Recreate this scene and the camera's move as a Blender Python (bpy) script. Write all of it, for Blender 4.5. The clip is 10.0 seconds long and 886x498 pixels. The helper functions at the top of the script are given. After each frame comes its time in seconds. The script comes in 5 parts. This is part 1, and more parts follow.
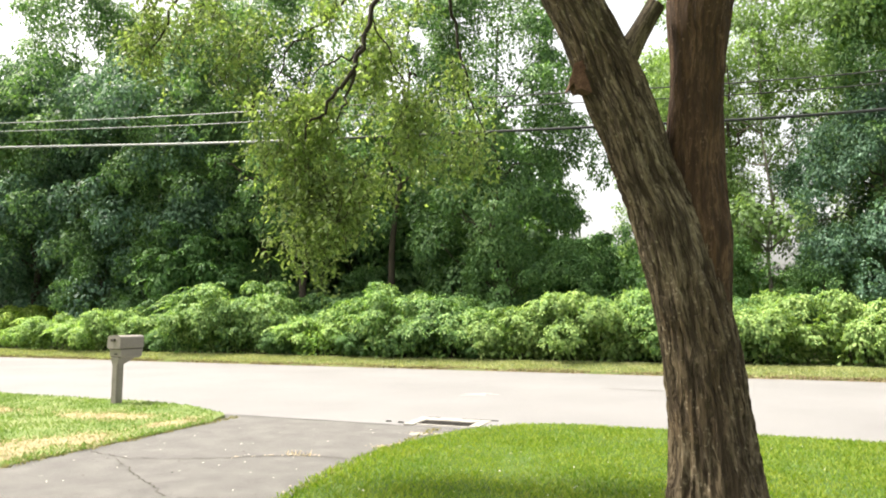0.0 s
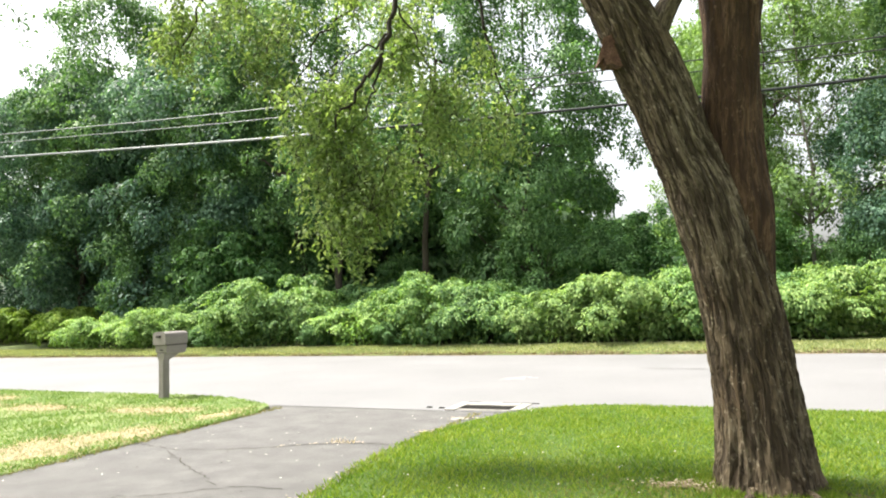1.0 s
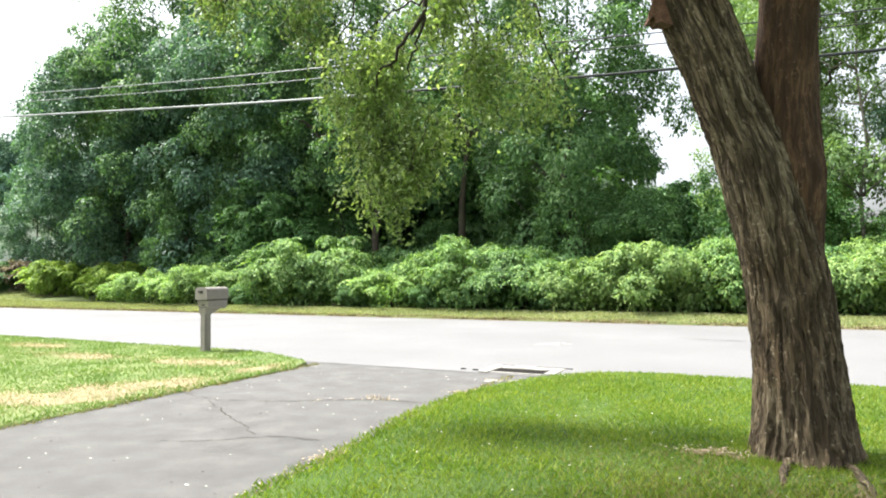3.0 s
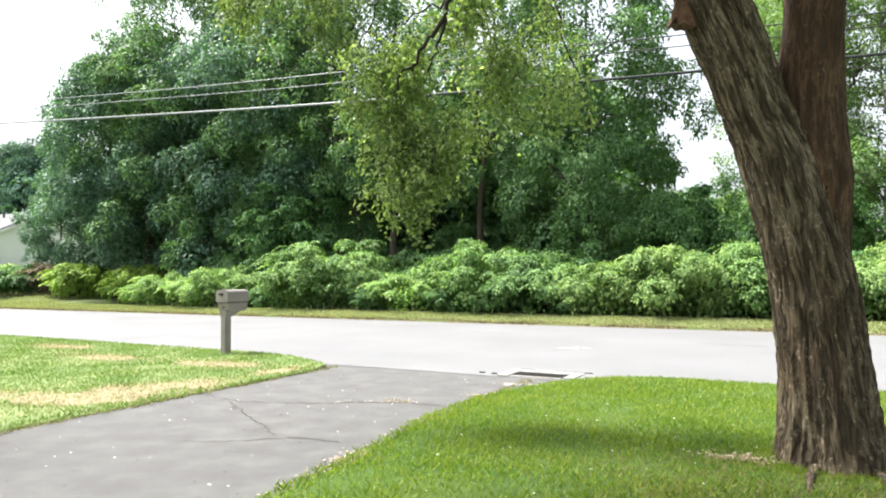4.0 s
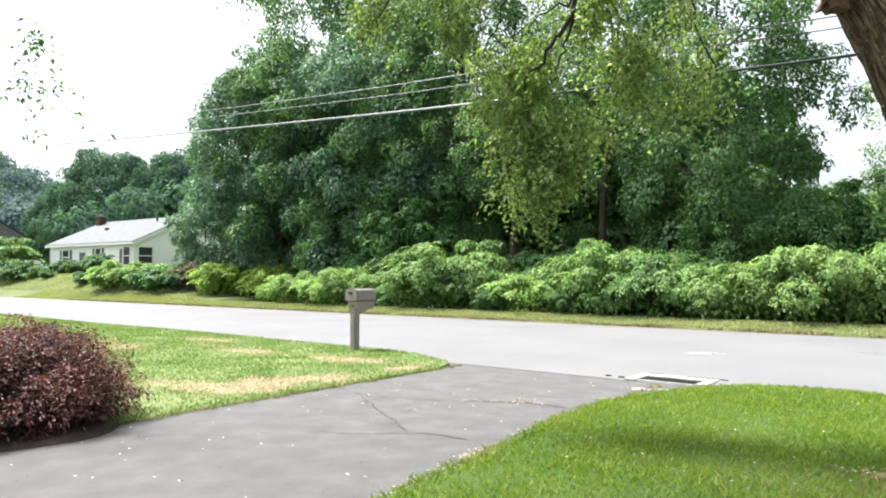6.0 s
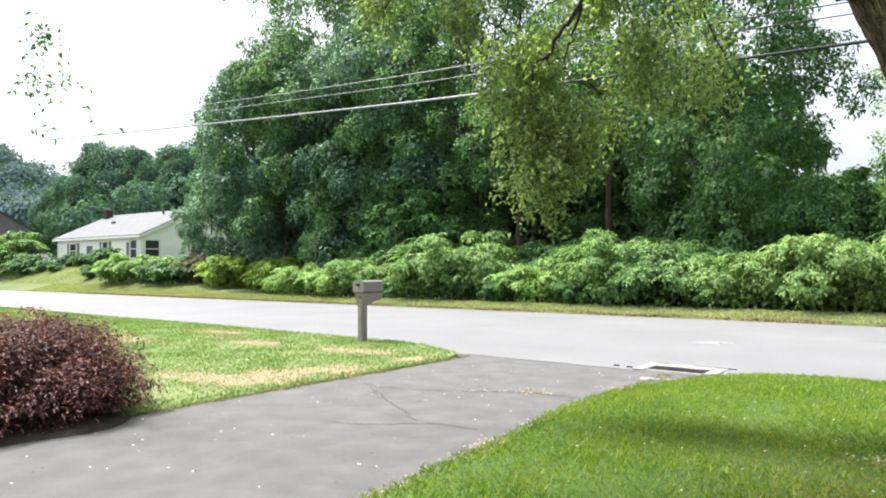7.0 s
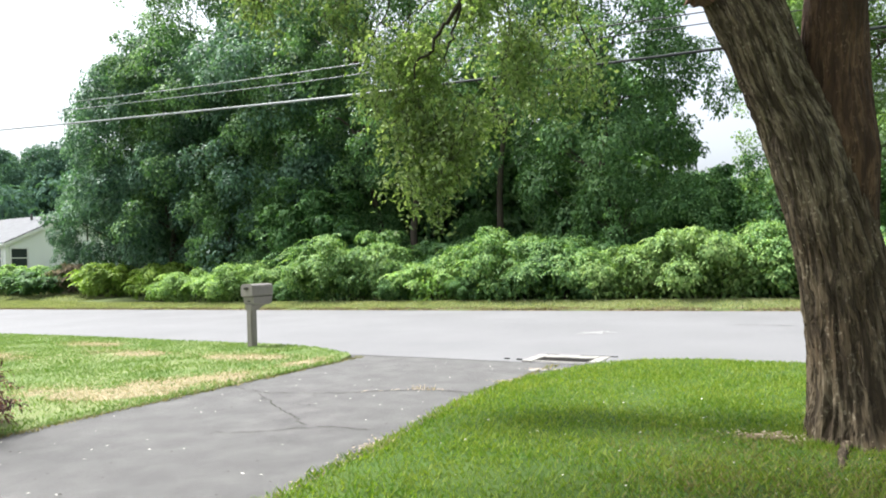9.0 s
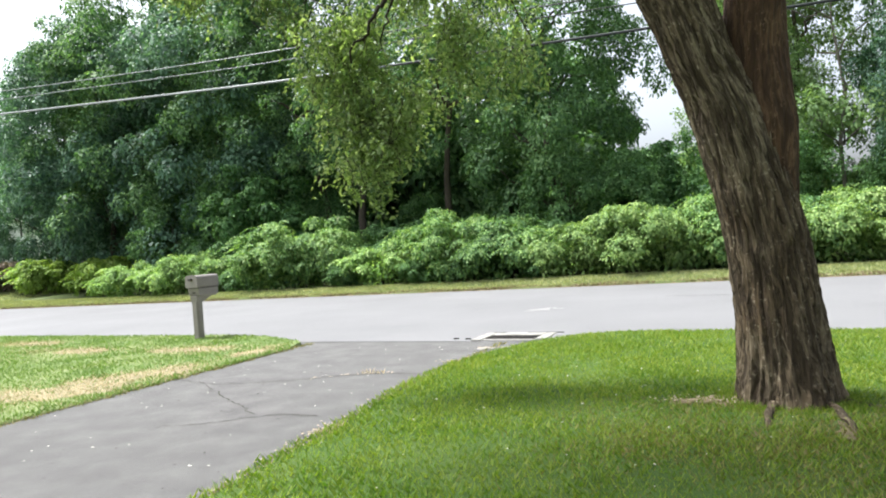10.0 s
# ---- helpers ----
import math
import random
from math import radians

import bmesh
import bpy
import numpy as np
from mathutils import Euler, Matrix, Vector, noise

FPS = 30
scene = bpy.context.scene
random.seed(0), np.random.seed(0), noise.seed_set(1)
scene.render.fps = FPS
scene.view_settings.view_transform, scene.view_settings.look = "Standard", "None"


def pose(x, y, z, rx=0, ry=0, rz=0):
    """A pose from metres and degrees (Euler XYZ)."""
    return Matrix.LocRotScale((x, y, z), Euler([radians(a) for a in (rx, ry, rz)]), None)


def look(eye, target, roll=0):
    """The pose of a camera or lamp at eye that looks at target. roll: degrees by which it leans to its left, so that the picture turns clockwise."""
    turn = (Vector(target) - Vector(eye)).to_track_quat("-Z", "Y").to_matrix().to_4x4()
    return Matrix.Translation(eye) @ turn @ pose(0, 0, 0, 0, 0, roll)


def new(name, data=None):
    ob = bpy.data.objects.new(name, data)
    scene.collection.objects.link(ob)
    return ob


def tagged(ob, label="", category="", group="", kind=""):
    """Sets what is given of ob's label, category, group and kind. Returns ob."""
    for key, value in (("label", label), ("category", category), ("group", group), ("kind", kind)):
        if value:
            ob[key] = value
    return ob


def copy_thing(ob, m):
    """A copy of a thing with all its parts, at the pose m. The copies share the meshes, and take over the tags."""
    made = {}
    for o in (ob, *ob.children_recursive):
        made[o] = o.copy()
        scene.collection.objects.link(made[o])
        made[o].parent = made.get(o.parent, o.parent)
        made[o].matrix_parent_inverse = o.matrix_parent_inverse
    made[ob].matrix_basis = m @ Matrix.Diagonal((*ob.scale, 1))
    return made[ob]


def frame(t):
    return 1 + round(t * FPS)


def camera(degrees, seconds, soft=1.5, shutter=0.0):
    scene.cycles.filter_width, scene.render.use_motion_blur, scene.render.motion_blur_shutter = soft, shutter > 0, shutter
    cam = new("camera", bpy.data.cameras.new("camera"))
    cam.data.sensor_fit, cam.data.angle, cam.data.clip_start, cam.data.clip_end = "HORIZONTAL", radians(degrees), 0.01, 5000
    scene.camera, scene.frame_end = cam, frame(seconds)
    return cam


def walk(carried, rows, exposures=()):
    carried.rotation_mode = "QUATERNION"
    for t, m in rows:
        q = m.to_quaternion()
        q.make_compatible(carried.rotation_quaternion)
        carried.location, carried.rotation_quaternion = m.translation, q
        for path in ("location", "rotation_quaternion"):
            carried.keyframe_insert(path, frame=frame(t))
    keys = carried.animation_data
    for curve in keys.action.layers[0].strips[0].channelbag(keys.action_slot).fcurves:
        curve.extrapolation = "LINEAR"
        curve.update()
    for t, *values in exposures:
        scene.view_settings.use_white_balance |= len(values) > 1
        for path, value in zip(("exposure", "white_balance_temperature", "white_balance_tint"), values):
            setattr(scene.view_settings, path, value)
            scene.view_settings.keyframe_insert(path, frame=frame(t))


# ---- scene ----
cam = camera(66.78, 10.0, soft=1.9)
PATH = [  # seconds, eye, yaw, pitch, lean
    (0, (0.072, 0.002, 1.680), 1.05, 5.79, -0.08),
    (0.5, (0.073, 0.032, 1.667), 1.98, 3.93, -1.48),
    (1, (0.056, 0.012, 1.649), 3.90, 4.79, -2.20),
    (1.5, (0.057, 0.009, 1.619), 4.03, 4.10, -2.13),
    (2, (0.052, 0.018, 1.616), 4.13, 1.99, -1.81),
    (2.5, (0.052, 0.023, 1.610), 4.53, 2.02, -1.35),
    (2.7, (0.045, 0.022, 1.607), 5.92, 1.97, -1.22),
    (3.8, (0.006, 0.018, 1.590), 7.98, 2.09, -0.20),
    (4, (-0.001, 0.017, 1.587), 8.49, 2.31, -0.39),
    (4.5, (-0.013, 0.014, 1.578), 9.89, 2.43, -0.79),
    (5, (-0.036, -0.016, 1.586), 11.54, 2.51, -0.54),
    (5.5, (-0.059, -0.034, 1.591), 15.53, 2.40, -0.18),
    (5.7, (-0.066, -0.038, 1.590), 17.26, 2.53, -0.10),
    (6.8, (-0.104, -0.060, 1.586), 19.37, 1.75, -0.11),
    (7, (-0.108, -0.062, 1.585), 19.00, 1.64, -0.40),
    (7.5, (-0.087, -0.048, 1.584), 17.81, 1.32, -0.96),
    (8, (-0.062, -0.023, 1.586), 15.07, 1.25, -1.40),
    (8.5, (-0.040, -0.026, 1.584), 13.38, 1.53, -1.76),
    (9, (-0.010, -0.003, 1.564), 10.26, 1.45, -2.08),
    (9.5, (0.051, -0.028, 1.556), 7.32, -0.62, -2.86),
    (10, (0.082, -0.045, 1.561), 6.21, -0.25, -4.17),
]


def aim(eye, yaw, pitch, lean):
    a, b = radians(yaw), radians(pitch)
    ahead = Vector((-math.sin(a) * math.cos(b), math.cos(a) * math.cos(b), math.sin(b)))
    return look(eye, Vector(eye) + ahead, lean)


EXPOSURE = [(0.0, 1.72, 7100, 9), (1.0, 1.73, 6700, 8), (2.5, 1.73, 6450, 8), (5.0, 1.63, 6300, 9), (7.0, 1.52, 6250, 9), (8.5, 1.44, 6200, 9), (10.0, 1.41, 6150, 9)]  # seconds, stops, kelvin, tint
walk(cam, [(t, aim(eye, yaw, pitch, lean)) for t, eye, yaw, pitch, lean in PATH], EXPOSURE)

# ---- light ----
world = bpy.data.worlds.new("sky")
scene.world = world
world.use_nodes = True
wn, wl = world.node_tree.nodes, world.node_tree.links
sky = wn.new("ShaderNodeTexSky")
sky.sky_type = "NISHITA"
sky.sun_disc = False
SUN_EL, SUN_AZ = 62, 284  # degrees: height, and bearing clockwise from +y
sky.sun_elevation, sky.sun_rotation = radians(SUN_EL), radians(SUN_AZ)
sky.air_density, sky.dust_density, sky.ozone_density = 1.0, 6.0, 1.0
haze = wn.new("ShaderNodeHueSaturation")
haze.inputs["Saturation"].default_value = 0.3
wl.new(sky.outputs[0], haze.inputs["Color"])
wl.new(haze.outputs[0], wn["Background"].inputs["Color"])
wn["Background"].inputs["Strength"].default_value = 0.135
sun = new("sun", bpy.data.lights.new("sun", "SUN"))
sun.data.energy, sun.data.angle, sun.data.color = 3.9, radians(12), (1.0, 0.96, 0.9)
sa, se = radians(SUN_AZ), radians(SUN_EL)
sun.matrix_world = look(Vector((math.sin(sa) * math.cos(se), math.cos(sa) * math.cos(se), math.sin(se))) * 60, (0, 0, 0))

# ---- materials ----


def mat(name, stops, scale=4.0, fine=40.0, rough=0.8, bump=0.2, bump_scale=60.0, world_space=False, stretch=(1, 1, 1), metal=0.0, spec=0.3):
    """A surface whose colour runs through stops over a coarse and a fine noise."""
    m = bpy.data.materials.new(name)
    m.use_nodes = True
    nt = m.node_tree
    bsdf = nt.nodes["Principled BSDF"]
    if world_space:
        src = nt.nodes.new("ShaderNodeNewGeometry").outputs["Position"]
    else:
        src = nt.nodes.new("ShaderNodeTexCoord").outputs["Object"]
    mp = nt.nodes.new("ShaderNodeMapping")
    mp.inputs["Scale"].default_value = stretch
    nt.links.new(src, mp.inputs["Vector"])

    def tex(s, detail=4.0):
        n = nt.nodes.new("ShaderNodeTexNoise")
        n.inputs["Scale"].default_value, n.inputs["Detail"].default_value = s, detail
        nt.links.new(mp.outputs[0], n.inputs["Vector"])
        return n.outputs["Fac"]

    a, b = tex(scale), tex(fine, 3.0)
    mix = nt.nodes.new("ShaderNodeMix")
    mix.inputs[0].default_value = 0.42
    nt.links.new(a, mix.inputs[2])
    nt.links.new(b, mix.inputs[3])
    ramp = nt.nodes.new("ShaderNodeValToRGB")
    while len(ramp.color_ramp.elements) < len(stops):
        ramp.color_ramp.elements.new(0.5)
    for k, c in enumerate(stops):
        e = ramp.color_ramp.elements[k]
        e.position = 0.32 + 0.36 * k / max(1, len(stops) - 1)
        e.color = (*c, 1)
    nt.links.new(mix.outputs[0], ramp.inputs["Fac"])
    nt.links.new(ramp.outputs["Color"], bsdf.inputs["Base Color"])
    bsdf.inputs["Roughness"].default_value = rough
    bsdf.inputs["Metallic"].default_value = metal
    bsdf.inputs["Specular IOR Level"].default_value = spec
    bp = nt.nodes.new("ShaderNodeBump")
    bp.inputs["Strength"].default_value = bump
    bp.inputs["Distance"].default_value = 0.02
    nt.links.new(tex(bump_scale, 5.0), bp.inputs["Height"])
    nt.links.new(bp.outputs[0], bsdf.inputs["Normal"])
    return m


def leaf_mat(name, dark, mid, light, glow=0.35, rough=0.6, patch=0.35, spec=0.2):
    """Leaves: colour varied leaf by leaf and branch by branch, with light passing through them."""
    m = bpy.data.materials.new(name)
    m.use_nodes = True
    nt = m.node_tree
    bsdf, out = nt.nodes["Principled BSDF"], nt.nodes["Material Output"]
    geo = nt.nodes.new("ShaderNodeNewGeometry")
    n = nt.nodes.new("ShaderNodeTexNoise")
    n.inputs["Scale"].default_value, n.inputs["Detail"].default_value = patch, 3.0
    nt.links.new(geo.outputs["Position"], n.inputs["Vector"])
    mix = nt.nodes.new("ShaderNodeMix")
    mix.inputs[0].default_value = 0.5
    nt.links.new(n.outputs["Fac"], mix.inputs[2])
    nt.links.new(geo.outputs["Random Per Island"], mix.inputs[3])
    ramp = nt.nodes.new("ShaderNodeValToRGB")
    ramp.color_ramp.elements.new(0.5)
    for e, p, c in zip(ramp.color_ramp.elements, (0.2, 0.5, 0.85), (dark, mid, light)):
        e.position, e.color = p, (*c, 1)
    nt.links.new(mix.outputs[0], ramp.inputs["Fac"])
    nt.links.new(ramp.outputs["Color"], bsdf.inputs["Base Color"])
    bsdf.inputs["Roughness"].default_value = rough
    bsdf.inputs["Specular IOR Level"].default_value = spec
    tr = nt.nodes.new("ShaderNodeBsdfTranslucent")
    tint = nt.nodes.new("ShaderNodeMix")
    tint.data_type, tint.blend_type = "RGBA", "MULTIPLY"
    tint.inputs[0].default_value = 1.0
    tint.inputs[7].default_value = (1.3, 1.4, 0.6, 1)
    nt.links.new(ramp.outputs["Color"], tint.inputs[6])
    nt.links.new(tint.outputs[2], tr.inputs["Color"])
    sh = nt.nodes.new("ShaderNodeMixShader")
    sh.inputs[0].default_value = glow
    nt.links.new(bsdf.outputs[0], sh.inputs[1])
    nt.links.new(tr.outputs[0], sh.inputs[2])
    nt.links.new(sh.outputs[0], out.inputs["Surface"])
    return m


def bark_mat(name, furrow, crest, pale, umber, scale=14.0, squash=0.12, cut=0.2, relief=0.03):
    """Bark of long ragged ridges: dark furrows between weathered crests, with fine fibres along them."""
    m = bpy.data.materials.new(name)
    m.use_nodes = True
    nt = m.node_tree
    bsdf = nt.nodes["Principled BSDF"]

    def node(kind, **sockets):
        n = nt.nodes.new(kind)
        for key, value in sockets.items():
            n.inputs[key].default_value = value
        return n

    def join(a, b, fac, blend="MIX"):
        n = nt.nodes.new("ShaderNodeMix")
        n.data_type, n.blend_type = "RGBA", blend
        for k, v in ((0, fac), (6, a), (7, b)):
            if isinstance(v, (int, float)):
                n.inputs[k].default_value = v
            elif isinstance(v, tuple):
                n.inputs[k].default_value = (*v, 1)
            else:
                nt.links.new(v, n.inputs[k])
        return n.outputs[2]

    place = nt.nodes.new("ShaderNodeTexCoord").outputs["Object"]
    around = nt.nodes.new("ShaderNodeTexCoord").outputs["UV"]
    sway = node("ShaderNodeTexNoise", Scale=2.2, Detail=3.0)
    nt.links.new(around, sway.inputs["Vector"])
    bent = join(around, sway.outputs["Color"], 0.05, "LINEAR_LIGHT")

    def stretched(along_trunk):
        n = nt.nodes.new("ShaderNodeMapping")
        n.inputs["Scale"].default_value = (1, along_trunk, 1)
        nt.links.new(bent, n.inputs["Vector"])
        return n.outputs[0]

    edge = node("ShaderNodeTexNoise", Scale=scale, Detail=3.0, Roughness=0.6, Distortion=0.4)
    plate = node("ShaderNodeTexNoise", Scale=scale * 0.45, Detail=2.0)
    crack = node("ShaderNodeTexNoise", Scale=scale * 2.4, Detail=3.0)
    fibre = node("ShaderNodeTexNoise", Scale=scale * 5.0, Detail=4.0)
    fleck = node("ShaderNodeTexNoise", Scale=42.0, Detail=3.0)
    for n, pull in ((edge, squash), (plate, squash), (crack, squash * 1.2), (fibre, squash * 0.7), (fleck, 0.55)):
        nt.links.new(stretched(pull), n.inputs["Vector"])
    tinge = node("ShaderNodeTexNoise", Scale=1.1, Detail=3.0)
    nt.links.new(place, tinge.inputs["Vector"])
    stain = node("ShaderNodeTexNoise", Scale=1.7, Detail=5.0)
    nt.links.new(place, stain.inputs["Vector"])

    def ramped(value, low, high, to0=0.0, to1=1.0):
        n = node("ShaderNodeMapRange", **{"From Min": low, "From Max": high, "To Min": to0, "To Max": to1})
        nt.links.new(value, n.inputs["Value"])
        return n.outputs[0]

    proud = ramped(edge.outputs["Fac"], 0.46 - cut, 0.46 + cut)
    split = ramped(crack.outputs["Fac"], 0.4, 0.5, 0.15)
    crest_tone = join(crest, pale, ramped(fibre.outputs["Fac"], 0.35, 0.72))
    crest_tone = join(crest_tone, crest, ramped(plate.outputs["Fac"], 0.35, 0.65, 0.0, 0.8))
    crest_tone = join(crest_tone, furrow, ramped(stain.outputs["Fac"], 0.5, 0.75, 0.0, 0.6))
    crest_tone = join(crest_tone, umber, ramped(tinge.outputs["Fac"], 0.45, 0.65, 0.0, 0.7))
    cracked = join(furrow, crest_tone, split)
    cracked = join(cracked, pale, ramped(fleck.outputs["Fac"], 0.6, 0.7, 0.0, 0.85))
    nt.links.new(join(furrow, cracked, proud), bsdf.inputs["Base Color"])
    bsdf.inputs["Roughness"].default_value = 0.9
    bsdf.inputs["Specular IOR Level"].default_value = 0.25
    high = nt.nodes.new("ShaderNodeMath")
    high.operation = "MULTIPLY_ADD"
    high.inputs[1].default_value = 0.35
    nt.links.new(fibre.outputs["Fac"], high.inputs[0])
    nt.links.new(proud, high.inputs[2])
    bp = nt.nodes.new("ShaderNodeBump")
    bp.inputs["Strength"].default_value, bp.inputs["Distance"].default_value = 1.0, relief
    nt.links.new(high.outputs[0], bp.inputs["Height"])
    nt.links.new(bp.outputs[0], bsdf.inputs["Normal"])
    return m


M_SOIL = mat("grass_soil", [(0.05, 0.078, 0.02), (0.078, 0.1, 0.03), (0.115, 0.13, 0.046)], 0.35, 30, 0.95, 0.6, 90, True)
M_LAWN = mat("lawn_thatch", [(0.03, 0.062, 0.009), (0.046, 0.086, 0.013), (0.075, 0.1, 0.022)], 0.8, 50, 0.95, 0.6, 120, True)
M_DRY = mat("dry_lawn_thatch", [(0.085, 0.13, 0.036), (0.125, 0.165, 0.055), (0.2, 0.205, 0.1)], 0.9, 30, 0.95, 0.6, 120, True)
M_ROAD = mat("road_asphalt", [(0.118, 0.117, 0.12), (0.138, 0.137, 0.14), (0.158, 0.157, 0.159)], 0.35, 60, 0.85, 0.3, 220, True)
M_DRIVE = mat("driveway_asphalt", [(0.076, 0.073, 0.072), (0.098, 0.095, 0.093), (0.126, 0.122, 0.118)], 2.6, 170, 0.88, 0.6, 260, True)
M_CRACK = mat("crack_filler", [(0.02, 0.02, 0.016), (0.05, 0.046, 0.034)], 8, 60, 0.95, 0.3, 90, True)
M_CONC = mat("concrete", [(0.14, 0.135, 0.122), (0.24, 0.232, 0.213), (0.31, 0.3, 0.28)], 7, 60, 0.9, 0.3, 120, True)
M_SCUFF = mat("scuffed_asphalt", [(0.15, 0.148, 0.146), (0.19, 0.188, 0.185), (0.3, 0.296, 0.29)], 9, 60, 0.85, 0.2, 120, True)
M_BARK = bark_mat("furrowed_bark", (0.042, 0.03, 0.018), (0.118, 0.09, 0.055), (0.28, 0.235, 0.165), (0.078, 0.049, 0.026), 21.0, 0.1, 0.075, 0.03)
M_BARK_R = bark_mat("reddish_bark", (0.032, 0.018, 0.01), (0.07, 0.038, 0.019), (0.15, 0.096, 0.058), (0.048, 0.024, 0.012), 19.0, 0.12, 0.12, 0.012)
M_BARK_FAR = mat("dark_bark", [(0.03, 0.025, 0.018), (0.08, 0.066, 0.05)], 3, 20, 0.95, 0.5, 20, stretch=(1, 1, 0.3))
M_BARK_PALE = mat("pale_smooth_bark", [(0.12, 0.108, 0.09), (0.22, 0.2, 0.165)], 3, 20, 0.9, 0.4, 20, stretch=(1, 1, 0.3))
M_TWIG = mat("dark_twig_bark", [(0.018, 0.014, 0.01), (0.04, 0.032, 0.024)], 8, 40, 0.95, 0.4, 40)
M_HEART = mat("torn_wood", [(0.05, 0.028, 0.018), (0.1, 0.058, 0.038), (0.17, 0.105, 0.07)], 12, 60, 0.9, 0.6, 60)
M_TORN = mat("split_red_wood", [(0.05, 0.026, 0.018), (0.12, 0.062, 0.042), (0.21, 0.12, 0.09)], 14, 60, 0.9, 0.6, 60)
M_BOX = mat("taupe_plastic", [(0.17, 0.153, 0.142), (0.205, 0.185, 0.172), (0.235, 0.214, 0.2)], 3, 30, 0.38, 0.06, 150, spec=0.5)
M_BOXDARK = mat("dark_plastic", [(0.04, 0.036, 0.033), (0.07, 0.062, 0.055)], 5, 40, 0.5, 0.05, 100)
M_WIRE = mat("cable_sheath", [(0.014, 0.017, 0.017), (0.028, 0.032, 0.032)], 3, 30, 0.6, 0.05, 50, spec=0.25)
# pale tone for the stretch of cable that catches the sun
M_WIREPALE = mat("sunlit_cable", [(0.15, 0.16, 0.168), (0.22, 0.232, 0.24)], 3, 30, 0.45, 0.05, 50, spec=0.5)
M_WIREDARK = mat("bare_wire", [(0.025, 0.026, 0.026), (0.05, 0.05, 0.05)], 3, 30, 0.5, 0.05, 50)
M_SIDING = mat("cream_siding", [(0.8, 0.81, 0.79), (0.85, 0.86, 0.84)], 0.6, 12, 0.7, 0.1, 30)
M_TRIM = mat("white_trim", [(0.72, 0.72, 0.7), (0.8, 0.8, 0.78)], 2, 20, 0.6, 0.05, 40)
M_CARPAINT = mat("white_car_paint", [(0.68, 0.69, 0.7), (0.76, 0.77, 0.78)], 1.0, 8, 0.25, 0.0, 20, spec=0.6)
M_ROOF = mat("grey_shingle", [(0.1, 0.102, 0.106), (0.125, 0.127, 0.132), (0.15, 0.152, 0.155)], 1.5, 14, 0.9, 0.4, 30)
M_ROOFDARK = mat("dark_shingle", [(0.04, 0.04, 0.045), (0.08, 0.08, 0.085)], 1.5, 14, 0.9, 0.4, 30)
# near-black that stands for shade in the pit and behind the frame
M_PIT = mat("drain_shade_black", [(0.006, 0.006, 0.006), (0.02, 0.019, 0.018)], 8, 60, 0.95, 0.2, 60, spec=0.05)
M_GRATE = mat("rusty_grate", [(0.025, 0.022, 0.02), (0.06, 0.05, 0.042)], 8, 60, 0.9, 0.2, 60, spec=0.1)
M_SHUTTER = mat("shutter_paint", [(0.1, 0.1, 0.11), (0.16, 0.16, 0.17)], 2, 20, 0.6, 0.05, 40)
M_GLASS = mat("window_glass", [(0.03, 0.035, 0.04), (0.05, 0.055, 0.06)], 0.5, 3, 0.08, 0.0, 10, spec=0.6)
M_BRICK = mat("chimney_brick", [(0.055, 0.032, 0.026), (0.09, 0.05, 0.04)], 4, 20, 0.9, 0.3, 30)
M_LITTER = mat("pale_litter", [(0.42, 0.4, 0.35), (0.58, 0.56, 0.5)], 30, 90, 0.9, 0.1, 100, True)
M_EDGE = mat("crumbled_edge", [(0.05, 0.04, 0.026), (0.12, 0.095, 0.06), (0.24, 0.2, 0.14)], 3, 40, 0.95, 0.4, 90, True)
# soil darkened further to carry the shade under the maple
M_BEDSHADE = mat("shaded_soil", [(0.018, 0.013, 0.01), (0.045, 0.032, 0.024)], 8, 60, 0.95, 0.8, 60, True)
M_STRAW = mat("dry_straw", [(0.27, 0.21, 0.14), (0.46, 0.39, 0.29)], 30, 90, 0.9, 0.1, 100, True)
M_THATCH = mat("dead_thatch", [(0.13, 0.12, 0.058), (0.21, 0.18, 0.105), (0.31, 0.262, 0.17)], 4, 60, 0.95, 0.6, 120, True)
M_DIRT = mat("bare_soil", [(0.08, 0.068, 0.034), (0.14, 0.112, 0.062), (0.24, 0.185, 0.115)], 3, 40, 0.95, 0.6, 90, True)

L_WOODS = leaf_mat("woodland_leaves", (0.026, 0.068, 0.027), (0.084, 0.177, 0.065), (0.224, 0.353, 0.151), 0.3, rough=0.56, spec=0.3)
L_WOODS_B = leaf_mat("maple_leaves", (0.027, 0.065, 0.046), (0.078, 0.163, 0.106), (0.201, 0.325, 0.218), 0.28, rough=0.54, spec=0.32)
# far hill: distance haze put into the leaf colour as blue
L_HILL = leaf_mat("haze_blue_leaves", (0.05, 0.09, 0.1), (0.085, 0.14, 0.15), (0.125, 0.185, 0.195), 0.2, rough=0.8, patch=0.05, spec=0.1)
# trees behind the houses: some haze mixed into the leaf green
L_FAR = leaf_mat("haze_tinted_maple_leaves", (0.03, 0.066, 0.052), (0.062, 0.124, 0.092), (0.12, 0.205, 0.15), 0.28, rough=0.8, spec=0.08)
L_PALE = leaf_mat("pale_leaves", (0.09, 0.155, 0.06), (0.155, 0.245, 0.095), (0.24, 0.33, 0.155), 0.4)
L_BUSH = leaf_mat("knotweed_leaves", (0.065, 0.135, 0.044), (0.19, 0.315, 0.098), (0.395, 0.51, 0.2), 0.38, patch=0.8, rough=0.65, spec=0.2)
